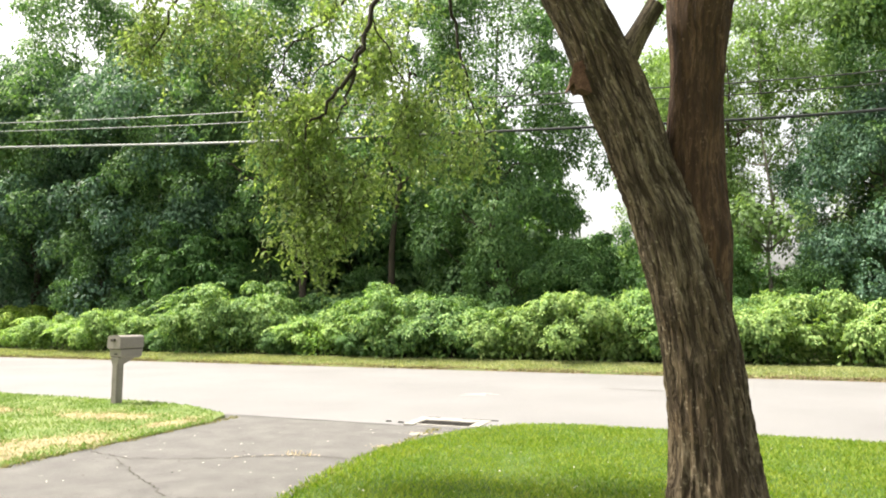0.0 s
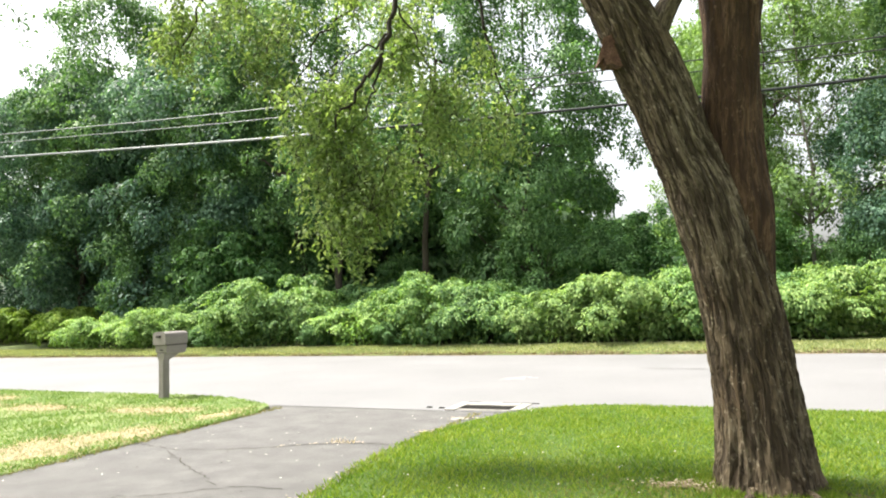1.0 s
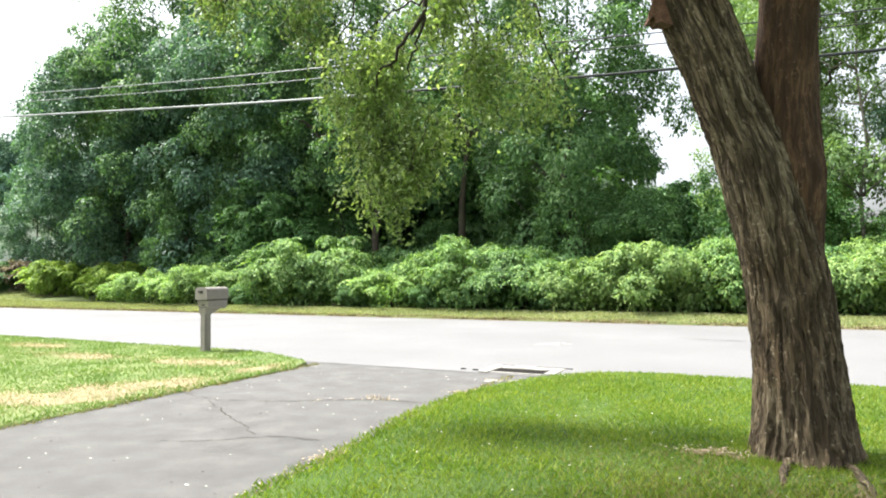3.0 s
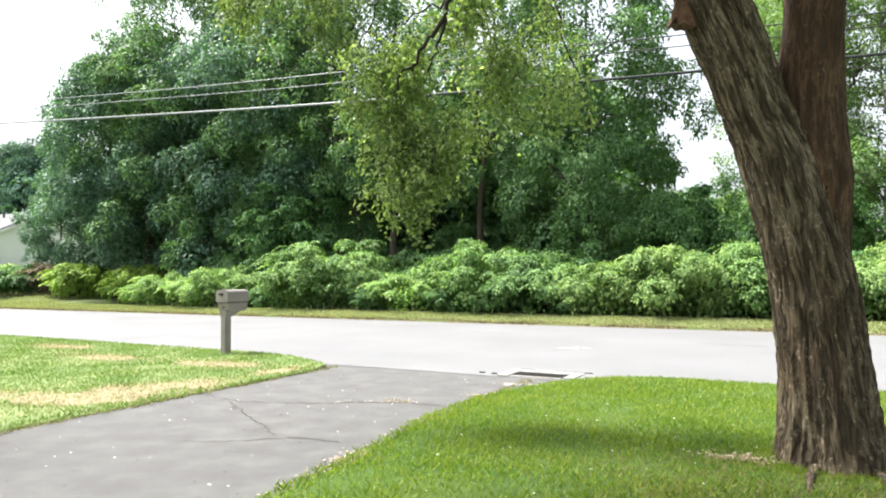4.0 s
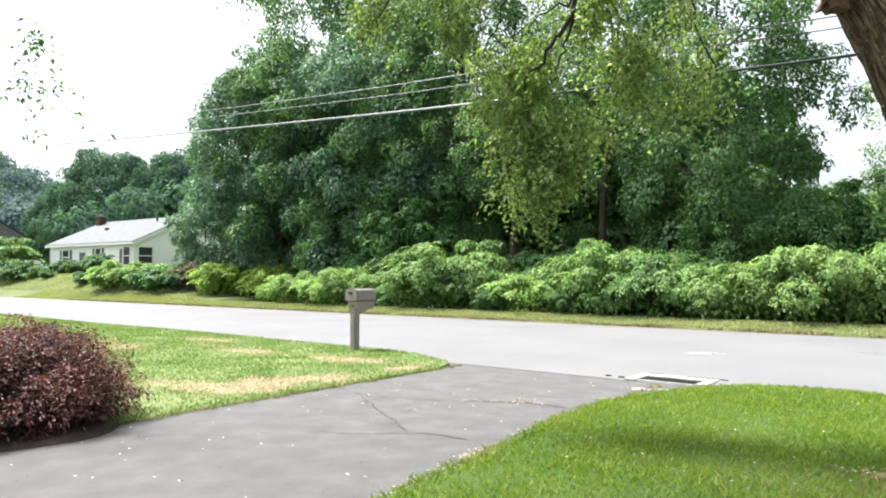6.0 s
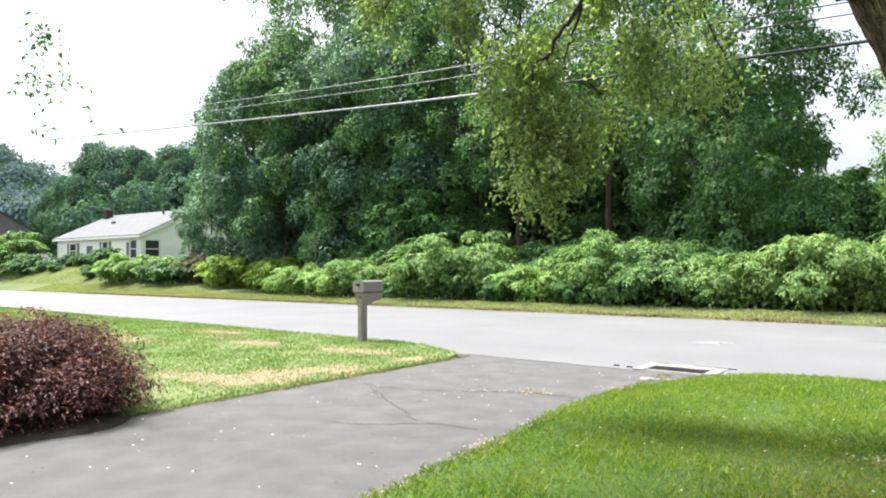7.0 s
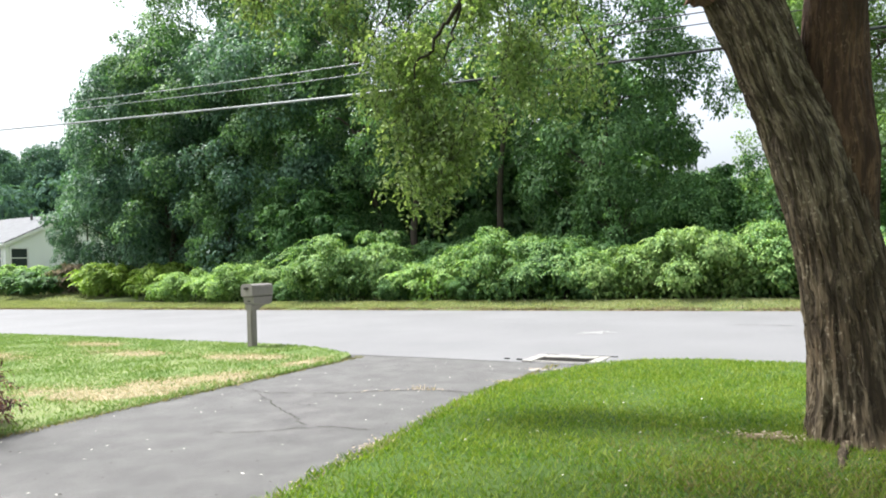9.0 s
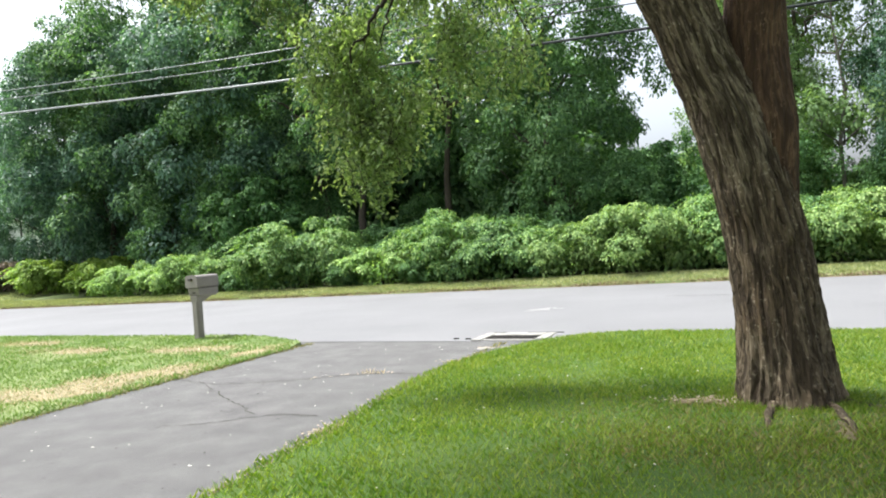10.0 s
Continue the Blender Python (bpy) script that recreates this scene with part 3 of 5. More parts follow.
def bush(seed, w, d, h, material, label, leaf=0.118, dense=430, shoots=16, category="bush", group="roadside thicket"):
    """A mounded bush at the origin: tufts of leaves laid over a lumpy dome, a dim core, and arching shoots along its top."""
    rng = np.random.default_rng(seed)
    root = new("bush")
    tagged(root, label, category, group=group)
    waves = rng.normal(size=(9, 3)) * np.array((1.5, 1.5, 1.8))
    phase = rng.uniform(0, 6.28, 9)

    def lump(p):
        return np.sin(p @ waves.T + phase).sum(-1) / 9

    def dome(count, low=0.0):
        a = rng.uniform(0, 2 * math.pi, count)
        el = np.arcsin(low + (1 - low) * rng.uniform(0, 1, count) ** 0.85)
        flat = np.cos(el) ** 0.62
        out = np.stack([np.cos(a) * np.cos(el), np.sin(a) * np.cos(el), np.sin(el) + 0.25], -1)
        p = np.stack([np.cos(a) * flat * w / 2, np.sin(a) * flat * d / 2, np.sin(el) ** 0.9 * h], -1)
        k = 1 + 0.3 * lump(p)
        return p * np.stack([k, k, 0.35 + 0.65 * k], -1), unit(out * np.array((h / w, h / d, 1.0)) + out * 0.4)

    area = math.pi * w * d / 4 + (w + d) * h * 1.35
    lobes = int(8 + area * 1.15)
    mid, grow = dome(lobes, 0.24)
    mid = mid * rng.uniform(0.62, 0.98, (lobes, 1))
    size = rng.uniform(0.24, 0.7, lobes) * min(1.0, 0.55 + 0.2 * h)
    out, per = [], 9
    for c, g, q in zip(mid, grow, size):
        tufts = max(4, int(q * q * 3.6 * dense / per))
        way = unit(rng.normal(size=(tufts, 3)))
        dot = way @ g
        way = unit(np.where((dot < -0.15)[:, None], way - 2 * dot[:, None] * g, way) + np.array((0, 0, 0.18)))
        hub = c + way * q * np.array((1, 1, 0.82)) * rng.uniform(0.78, 1.08, (tufts, 1))
        axis, hub = np.repeat(way, per, 0), np.repeat(hub, per, 0)
        ring = unit(rng.normal(size=hub.shape))
        pos = hub + ring * np.repeat(rng.uniform(0.06, 0.15, tufts), per)[:, None]
        face = unit(axis * 0.75 + ring * 0.4 + np.array((0, 0, 0.4)) + rng.normal(size=pos.shape) * 0.35)
        tip = ring * 0.7 + rng.normal(size=pos.shape) * 0.45 - np.array((0, 0, 0.7))
        tip = tip - face * (tip * face).sum(-1, keepdims=True) * 0.8
        keep = pos[:, 2] > 0.03
        out.append(leaf_quads(rng, pos[keep], tip[keep], leaf, leaf * 0.64, 0.22, face=face[keep]))
        for j in range(3 if g[2] > 0.6 else 1):
            out.append(frond(rng, c + g * q * 0.8, g, max(0.45, q) * rng.uniform(0.9, 1.8), 18, leaf * 0.85))
    core, turned = dome(int(area * dense * 0.14))
    core = core * rng.uniform(0.45, 0.72, (len(core), 1)) + np.array((0, 0, 0.04))
    out.append(leaf_quads(rng, core, rng.normal(size=core.shape) - np.array((0, 0, 0.4)), leaf * 1.5, leaf * 1.1, 0.2))
    tops, lead = dome(shoots, 0.55)
    for p, e in zip(tops, lead):
        out.append(frond(rng, p - np.array((0, 0, 0.1)), e, rng.uniform(0.5, 1.15), 22, leaf * 0.85))
    link("foliage", quads("foliage", np.concatenate(out)), material, root)
    bm = bmesh.new()
    for k in range(14):
        a, r = rng.uniform(0, 2 * math.pi), rng.uniform(0.05, 0.55)
        p = Vector((math.cos(a) * r * w / 2, math.sin(a) * r * d / 2, -0.05))
        q = p * 1.3 + Vector((rng.normal() * 0.2, rng.normal() * 0.2, h * rng.uniform(0.55, 0.85)))
        rings = [[bm.verts.new(v) for v in ring] for ring in tube(bend(p, q, 0.1, 4), [0.014, 0.013, 0.011, 0.009, 0.006], 4)[:-1]]
        for lo, hi in zip(rings, rings[1:]):
            for i in range(4):
                bm.faces.new((lo[i], lo[(i + 1) % 4], hi[(i + 1) % 4], hi[i]))
    tagged(part("stem_tangle", bm, M_BARK_FAR, root), kind="stuff")
    return root


def place(ob, u, n, turn=0.0, size=1.0, z=None):
    zz = float(terrain(np.array(u), np.array(n))) if z is None else z
    p = along(u, n, zz)
    ob.matrix_basis = pose(p.x, p.y, p.z, 0, 0, turn) @ Matrix.Diagonal((size, size, size, 1))
    return ob


def again(ob, u, n, turn, size=1.0):
    """Another tree or bush of the same growth."""
    c = copy_thing(ob, Matrix())
    return place(c, u, n, turn, size)


# tall woods past the road
T_A = tree(11, 15.5, 4.6, 1.5, L_WOODS_B, M_BARK_FAR, "tall dark green maple with a full crown to the ground", 220, 0.2, 1.6, 92)
T_B = tree(12, 19, 4.2, 3.2, L_WOODS, M_BARK_FAR, "tall dark green woodland tree wrapped in vines", 220, 0.185, 1.5, 84)
T_C = tree(13, 18, 3.8, 5.0, L_WOODS, M_BARK_FAR, "tall woodland tree with an open, gappy crown", 220, 0.165, 1.25, 76, gap=0.15)
T_D = tree(15, 13.5, 4.4, 1.0, L_WOODS, M_BARK_FAR, "dark woodland tree behind the front row", 48, 0.5, 1.4, 90)
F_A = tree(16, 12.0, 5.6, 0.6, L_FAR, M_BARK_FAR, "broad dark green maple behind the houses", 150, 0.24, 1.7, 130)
T_P = tree(14, 17.0, 3.3, 3.5, L_PALE, M_BARK_FAR, "pale green slender tree with an airy crown", 185, 0.165, 1.0, 125, gap=0.25)
place(T_A, -42.2, 29.5, 0)
place(T_B, -33.7, 28.0, 40, 1.08)
place(T_C, -13.5, 28, 10)
place(T_P, 1.0, 31, 0, 0.85)
place(T_D, -39, 36, 300)
# woods up the street
for t, u, n, a, s in [(T_A, -36.9, 28.8, 130, 1.04), (T_A, -45.2, 28.2, 60, 0.46), (T_C, -35.6, 32, 50, 1.14), (T_A, -28.5, 29.5, 200, 1.1), (T_B, -24.5, 29.6, 100, 0.98), (T_C, -20.5, 29, 290, 1.08),
                      (T_C, -17.5, 27.5, 160, 1.05), (T_B, -8.5, 28.4, 220, 0.9), (T_D, -34, 37, 30, 1.0), (T_D, -29, 38, 60, 1.0),
                      (T_D, -24, 37, 150, 1.0), (T_D, -20, 38, 240, 0.95), (T_D, -15, 36, 20, 1.0), (T_D, -11, 38, 80, 0.9)]:
    again(t, u, n, a, s)
# paler woods past the shade tree, with a gap of sky before a dark tree
T_H = tree(17, 17.5, 4.4, 9.3, L_PALE, M_BARK_PALE, "tall pale green tree with a bare slender trunk", 185, 0.17, 1.2, 100, gap=0.1, girth=0.1)
place(T_H, 2.5, 29.4, 30)
for t, u, n, a, s in [(T_P, 0.2, 33, 120, 0.82), (T_P, 0.5, 29.6, 200, 0.55), (T_B, 7.2, 29.6, 220, 0.8), (T_H, 7.4, 32, 200, 0.95), (T_C, 10.5, 29, 10, 0.9), (T_P, 13, 34, 50, 1.1),
                      (T_B, 18, 32, 250, 1.0), (T_B, 10.6, 30.4, 60, 0.8), (T_P, 9.2, 36.5, 200, 1.0), (T_P, -0.6, 37, 270, 0.9), (T_H, 12, 31, 90, 1.0), (T_A, 6.6, 28.4, 80, 0.62)]:
    again(t, u, n, a, s)
# understorey behind the thicket
S_A = tree(21, 6.2, 2.4, 0.2, L_BUSHDARK, M_BARK_FAR, "low dark understorey tree hung with vines", 240, 0.145, 0.85, 55, girth=0.09)
S_D = tree(22, 7.4, 2.8, 0.2, L_WOODS, M_BARK_FAR, "shaded understorey tree deep in the woods", 50, 0.42, 1.1, 50, girth=0.09)
place(S_A, -24.5, 26, 0)
for u, n, a, s in [(-28.5, 26, 70, 0.8), (-20, 28.6, 140, 0.7), (-15.6, 29.2, 280, 0.62), (-10.2, 29, 20, 0.7), (-7.0, 27.2, 100, 0.8),
                   (-4.4, 27, 170, 0.72), (-1.6, 27, 230, 0.85), (0.2, 27.4, 300, 0.72), (4.4, 26.8, 50, 0.6), (-30.4, 27.4, 33, 0.8),
                   (11, 27, 80, 0.7), (15, 28, 140, 0.8)]:
    again(S_A, u, n, a, s)
place(S_D, -31, 33, 0)
for u, n, a, s in [(-26, 33, 60, 1.05), (-21.5, 33.5, 120, 1.0), (-17, 32.5, 200, 1.1), (-12.5, 33, 260, 1.0), (-8.5, 33, 320, 0.9), (-36, 33, 30, 1.0), (8, 33, 10, 0.7), (-1, 36, 10, 0.6), (3.4, 33, 90, 0.45), (5.8, 34, 200, 0.6), (11, 34, 40, 0.8), (0.8, 34, 150, 0.5)]:
    again(S_D, u, n, a, s)

# the thicket along the verge: mounds of their own size, from the woods' end past the shade tree
GREEN, SPRAWL = "dense mounded green bush with arching shoots beside the road", "low sprawling leafy green bush beside the road"
for k, (u, n, w, d, h, label, leaves) in enumerate([
        (-28.6, 23.8, 4.6, 2.6, 1.5, SPRAWL, L_BUSH), (-25.0, 23.8, 5.4, 2.8, 1.75, SPRAWL, L_BUSH), (-18.7, 24.0, 6.2, 3.3, 3.1, "tall rounded green bush beside the road", L_BUSH_B),
        (-14.0, 23.9, 4.2, 2.8, 1.5, SPRAWL, L_BUSH), (-10.5, 23.9, 5.0, 3.1, 2.5, GREEN, L_BUSH_B), (-8.5, 23.7, 3.2, 2.6, 1.85, GREEN, L_BUSH_B),
        (-6.2, 23.8, 4.0, 2.8, 1.75, GREEN, L_BUSH_C), (-3.5, 24.0, 5.6, 3.1, 2.2, GREEN, L_BUSH_C), (-1.0, 24.1, 3.6, 2.8, 2.0, SPRAWL, L_BUSH_B)]):
    place(bush(310 + k, w, d, h, leaves, label, shoots=22), u, n - 0.35)
B_A = bush(331, 4.8, 2.8, 2.0, L_BUSH_C, "leafy green bush beside the road behind the shade tree")
place(B_A, 1.8, 24.2)
B_D = bush(333, 4.4, 2.4, 1.75, L_BUSHDARK, "darker green thicket bush at the woods' edge", dense=240)
place(B_D, -15.2, 24.4, 0, 0.85)
for t, u, n, a, s in [(B_A, 4.9, 24.3, 130, 0.98), (B_A, 8.2, 24.5, 250, 1.0), (B_A, 12.2, 24.7, 40, 1.02), (B_D, 10.2, 24.0, 0, 0.8)]:
    again(t, u, n, a, s)
# darker growth behind the mounds; dark-leaved bushes at their feet also imitate shaded fronts
B_G = bush(334, 5.2, 2.6, 2.45, L_BUSHDARK, "feathery dark green growth behind the front bushes", leaf=0.12, dense=330, shoots=34)
place(B_G, -26.2, 26.0)
for t, u, n, a, s in [(B_G, -15.0, 26.2, 170, 0.95), (B_G, -11.6, 26.3, 60, 0.95), (B_G, -22.0, 26.2, 200, 1.0), (B_D, -8.2, 25.8, 250, 1.15),
                      (B_D, -2.4, 25.9, 170, 1.2), (B_D, 0.8, 25.9, 90, 1.15), (B_D, -21.6, 23.3, 10, 0.5), (B_D, -15.9, 23.0, 100, 0.45),
                      (B_D, -12.2, 23.0, 60, 0.5), (B_D, -7.2, 22.9, 190, 0.42), (B_D, -0.2, 23.0, 300, 0.4)]:
    again(t, u, n, a, s)
VINE = bush(351, 4.8, 3.0, 5.4, L_VINE, "tall mound of green vines draped over a dead tree", leaf=0.16, dense=210, shoots=30)
place(VINE, -22.9, 26.3, 0, 1.12)
again(VINE, -4.6, 27.6, 140, 0.9)
# towards the houses
place(bush(341, 6.2, 4.2, 1.5, L_BUSH, "spreading green bush at the edge of the house lawn", dense=200, leaf=0.2), -49.6, 24.2)
place(bush(342, 5.0, 3.4, 1.6, L_BUSHDARK, "dark green bush below the maple", dense=200, leaf=0.2), -44.6, 24.6)
B_Y = bush(343, 4.0, 2.2, 1.9, L_YELLOW, "bright yellow-green shrub under the maple's edge", dense=220, leaf=0.18, shoots=12)
place(B_Y, -39.0, 25.5)
again(B_Y, -33.8, 25.5, 110, 1.04)
place(bush(344, 1.7, 1.3, 1.75, L_SEED, "faded pinkish-tan shrub gone to seed under the maple", dense=200, leaf=0.13, shoots=14), -42.6, 25.2)

# ---- distance ----


def far_wood(name, seed, spots, label, material, leaf, count=260):
    rng = np.random.default_rng(seed)
    out = []
    for (x, y, z), r in spots:
        out.append(dome_leaves(rng, (x, y, z), (r, r, r * 0.85), (-0.4 * x / 100, -0.4 * y / 100, 1.0), count, leaf * 1.2, leaf * 0.8))
    tagged(link(name, quads(name, np.concatenate(out)), material), label, "trees", kind="stuff")


rng = np.random.default_rng(41)
spots = []
for k in range(260):
    az, r = radians(rng.uniform(-75, -30)), rng.uniform(85, 120)
    if math.degrees(az) < -46.5 and r < 114:
        continue
    spots.append(((math.sin(az) * r, math.cos(az) * r, rng.uniform(0, 1) ** 0.7 * (10 if math.degrees(az) > -44 else 5.5) + 1.5), rng.uniform(2.5, 4.2)))
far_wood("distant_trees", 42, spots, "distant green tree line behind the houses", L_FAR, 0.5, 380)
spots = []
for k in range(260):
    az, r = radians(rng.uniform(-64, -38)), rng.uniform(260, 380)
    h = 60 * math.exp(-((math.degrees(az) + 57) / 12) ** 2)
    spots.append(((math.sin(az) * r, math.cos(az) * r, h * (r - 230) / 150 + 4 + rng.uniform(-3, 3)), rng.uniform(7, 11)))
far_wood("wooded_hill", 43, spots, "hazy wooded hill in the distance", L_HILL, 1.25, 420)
spots = []
for k in range(160):
    u, n = rng.uniform(-60, 70), rng.uniform(50, 75)
    p = along(u, n, 0)
    if 3.5 < u < 10:
        continue
    spots.append(((p.x, p.y, rng.uniform(0, 1) ** 0.8 * 7 + 1.5), rng.uniform(2, 3.2)))
for k in range(110):
    p = along(rng.uniform(-45, 50), rng.uniform(44, 50), 0)
    spots.append(((p.x, p.y, rng.uniform(0.3, 2.2)), rng.uniform(1.2, 1.9)))
far_wood("back_woods", 44, spots, "green woods behind the roadside trees", L_WOODS, 0.5)

# ---- house past the woods ----


def house(origin, turn, length, width, eave, rise, label, roof_mat, wall_mat):
    root = new("house")
    tagged(root, label, "house")
    root.matrix_basis = pose(*origin, 0, 0, turn)
    w2 = width / 2
    bm = bmesh.new()
    prof = [(0, 0), (width, 0), (width, eave), (w2, eave + rise), (0, eave)]
    a = [bm.verts.new((0, y, z)) for y, z in prof]
    b = [bm.verts.new((-length, y, z)) for y, z in prof]
    bm.faces.new(a)
    bm.faces.new(b[::-1])
    for k in range(5):
        bm.faces.new((a[k], b[k], b[(k + 1) % 5], a[(k + 1) % 5]))
    part("wall", bm, wall_mat, root)
    slope = rise / w2
    for side in (0, 1):
        bm = bmesh.new()
        o, e = 0.35, 0.3
        y0, z0 = -o, eave - o * slope
        pts = [(y0, z0 + 0.06), (w2, eave + rise + 0.06), (w2, eave + rise + 0.22), (y0, z0 + 0.22)]
        if side:
            pts = [(width - y, z) for y, z in pts]
        a = [bm.verts.new((e, y, z)) for y, z in pts]
        b = [bm.verts.new((-length - e, y, z)) for y, z in pts]
        bm.faces.new(a)
        bm.faces.new(b[::-1])
        for k in range(4):
            bm.faces.new((a[k], b[k], b[(k + 1) % 4], a[(k + 1) % 4]))
        part("roof", bm, roof_mat, root)
    part("fascia", box((-length - 0.32, -0.4, eave - 0.2), (0.32, -0.36, eave - 0.02)), M_TRIM, root)
    return root


def house_window(root, x, y, z, w, h, face, shutters=True):
    """A sash window on the front (face 0, along x) or the gable (face 1, along y)."""
    def bx(a0, a1, z0, z1, d0, d1):
        if face == 0:
            return box((x + a0, -d1, z + z0), (x + a1, -d0, z + z1))
        return box((d0, y + a0, z + z0), (d1, y + a1, z + z1))
    win = part("window", bx(-w / 2, w / 2, 0, h, 0.01, 0.03), M_GLASS, root, "dark sash window with white frame")
    bm = bmesh.new()
    for a0, a1, z0, z1 in ((-w / 2 - 0.15, -w / 2, -0.15, h + 0.15), (w / 2, w / 2 + 0.15, -0.15, h + 0.15), (-w / 2, w / 2, h, h + 0.15), (-w / 2, w / 2, -0.15, 0), (-w / 2, w / 2, h / 2 - 0.04, h / 2 + 0.04)):
        t = bx(a0, a1, z0, z1, 0.0, 0.07)
        me = bpy.data.meshes.new("m")
        t.to_mesh(me)
        t.free()
        bm.from_mesh(me)
        bpy.data.meshes.remove(me)
    part("frame", bm, M_TRIM, win)
    if shutters:
        for s in (-1, 1):
            c = s * (w / 2 + 0.34)
            part("shutter", bx(c - 0.17, c + 0.17, -0.05, h + 0.05, 0.0, 0.05), M_SHUTTER, root, "grey louvred shutter")


HOUSE = house((-45.3, 48.03, 1.8), -14, 14.1, 11.2, 2.95, 2.55, "small cream ranch house with a pale grey gabled roof", M_ROOF, M_SIDING)
for x, z, w, h, side, shut in ((-1.05, 0.95, 0.95, 1.55, 0, False), (-5.6, 1.1, 0.85, 1.35, 0, True), (-11.2, 1.1, 1.1, 1.3, 0, True)):
    house_window(HOUSE, x, 0, z, w, h, side, shut)
house_window(HOUSE, 0, 1.1, 0.95, 1.35, 1.55, 1, False)
part("shutter", box((-2.15, -0.05, 0.7), (-1.75, -0.002, 2.35)), M_SHUTTER, HOUSE, "grey louvred shutter")
entry = part("door", box((-8.75, -0.05, 0.1), (-7.75, -0.012, 2.15)), M_SHUTTER, HOUSE, "dark front door")
part("door_frame", box((-8.9, -0.03, 0.0), (-7.6, -0.004, 2.3)), M_TRIM, entry)
part("step", box((-9.1, -1.0, -0.1), (-7.4, -0.02, 0.12), 0.02), M_CONC, HOUSE)
part("corner_board", box((-0.18, -0.03, 0), (0.03, -0.003, 2.9)), M_TRIM, HOUSE)
part("corner_board", box((-14.13, -0.03, 0), (-13.92, -0.003, 2.9)), M_TRIM, HOUSE)
for side in (0, 1):
    bm = bmesh.new()
    y0, y1 = (-0.36, 5.6) if side == 0 else (11.56, 5.6)
    slope = 2.55 / 5.6
    low = 2.95 - 0.36 * slope
    pts = [(y0, low - 0.12), (y1, 5.5 - 0.12), (y1, 5.5 + 0.12), (y0, low + 0.12)]
    a = [bm.verts.new((0.31, y, z)) for y, z in pts]
    b = [bm.verts.new((0.35, y, z)) for y, z in pts]
    bm.faces.new(a)
    bm.faces.new(b[::-1])
    for k in range(4):
        bm.faces.new((a[k], b[k], b[(k + 1) % 4], a[(k + 1) % 4]))
    part("rake_board", bm, M_TRIM, HOUSE)
ch = part("chimney", box((-13.9, 4.55, 3.0), (-13.2, 5.25, 6.2), 0.03), M_BRICK, HOUSE, "short red brick chimney")
part("cap", box((-13.97, 4.48, 6.2), (-13.13, 5.32, 6.27)), M_CONC, ch)
part("flue", box((-13.68, 4.75, 6.27), (-13.42, 5.05, 6.5), 0.03), M_CONC, ch)
part("vent_pipe", box((-3.6, 4.6, 4.9), (-3.46, 4.74, 5.85)), M_BOXDARK, HOUSE)
part("roof_vent", box((-9.6, 2.9, 4.2), (-9.2, 3.2, 4.75), 0.03), M_BOXDARK, HOUSE)

HOUSE_B = house((-82.0, 56.1, 1.0), -39, 11, 9.0, 5.6, 2.8, "dark two-storey house partly hidden by trees", M_ROOFDARK, M_SHUTTER)
house_window(HOUSE_B, 0, 6.6, 3.6, 1.0, 1.4, 1, False)
house_window(HOUSE_B, 0, 3.0, 3.6, 1.0, 1.4, 1, False)
B_S = bush(36, 4.4, 3.6, 2.6, L_BUSHDARK, "small rounded green shrub on the house lawn", leaf=0.3, dense=70, shoots=3, group="garden shrubs")
place(B_S, -75, 25.5, 0, 0.6)
for u, n, a, sz in [(-71, 25.2, 80, 0.6), (-66, 25.2, 150, 0.28), (-55.7, 24.0, 40, 0.34), (-59, 25.0, 210, 0.24)]:
    again(B_S, u, n, a, sz)
place(bush(361, 6.4, 5.0, 3.9, L_BUSH_B, "tall leafy green bush at the far edge of the house lawn", dense=90, leaf=0.27, group="garden shrubs"), -76.2, 25.2)
place(bush(362, 5.0, 2.2, 1.25, L_BUSHDARK, "clipped dark green hedge on the house lawn", dense=130, leaf=0.2, shoots=2, group="garden shrubs"), -70.8, 24.8)


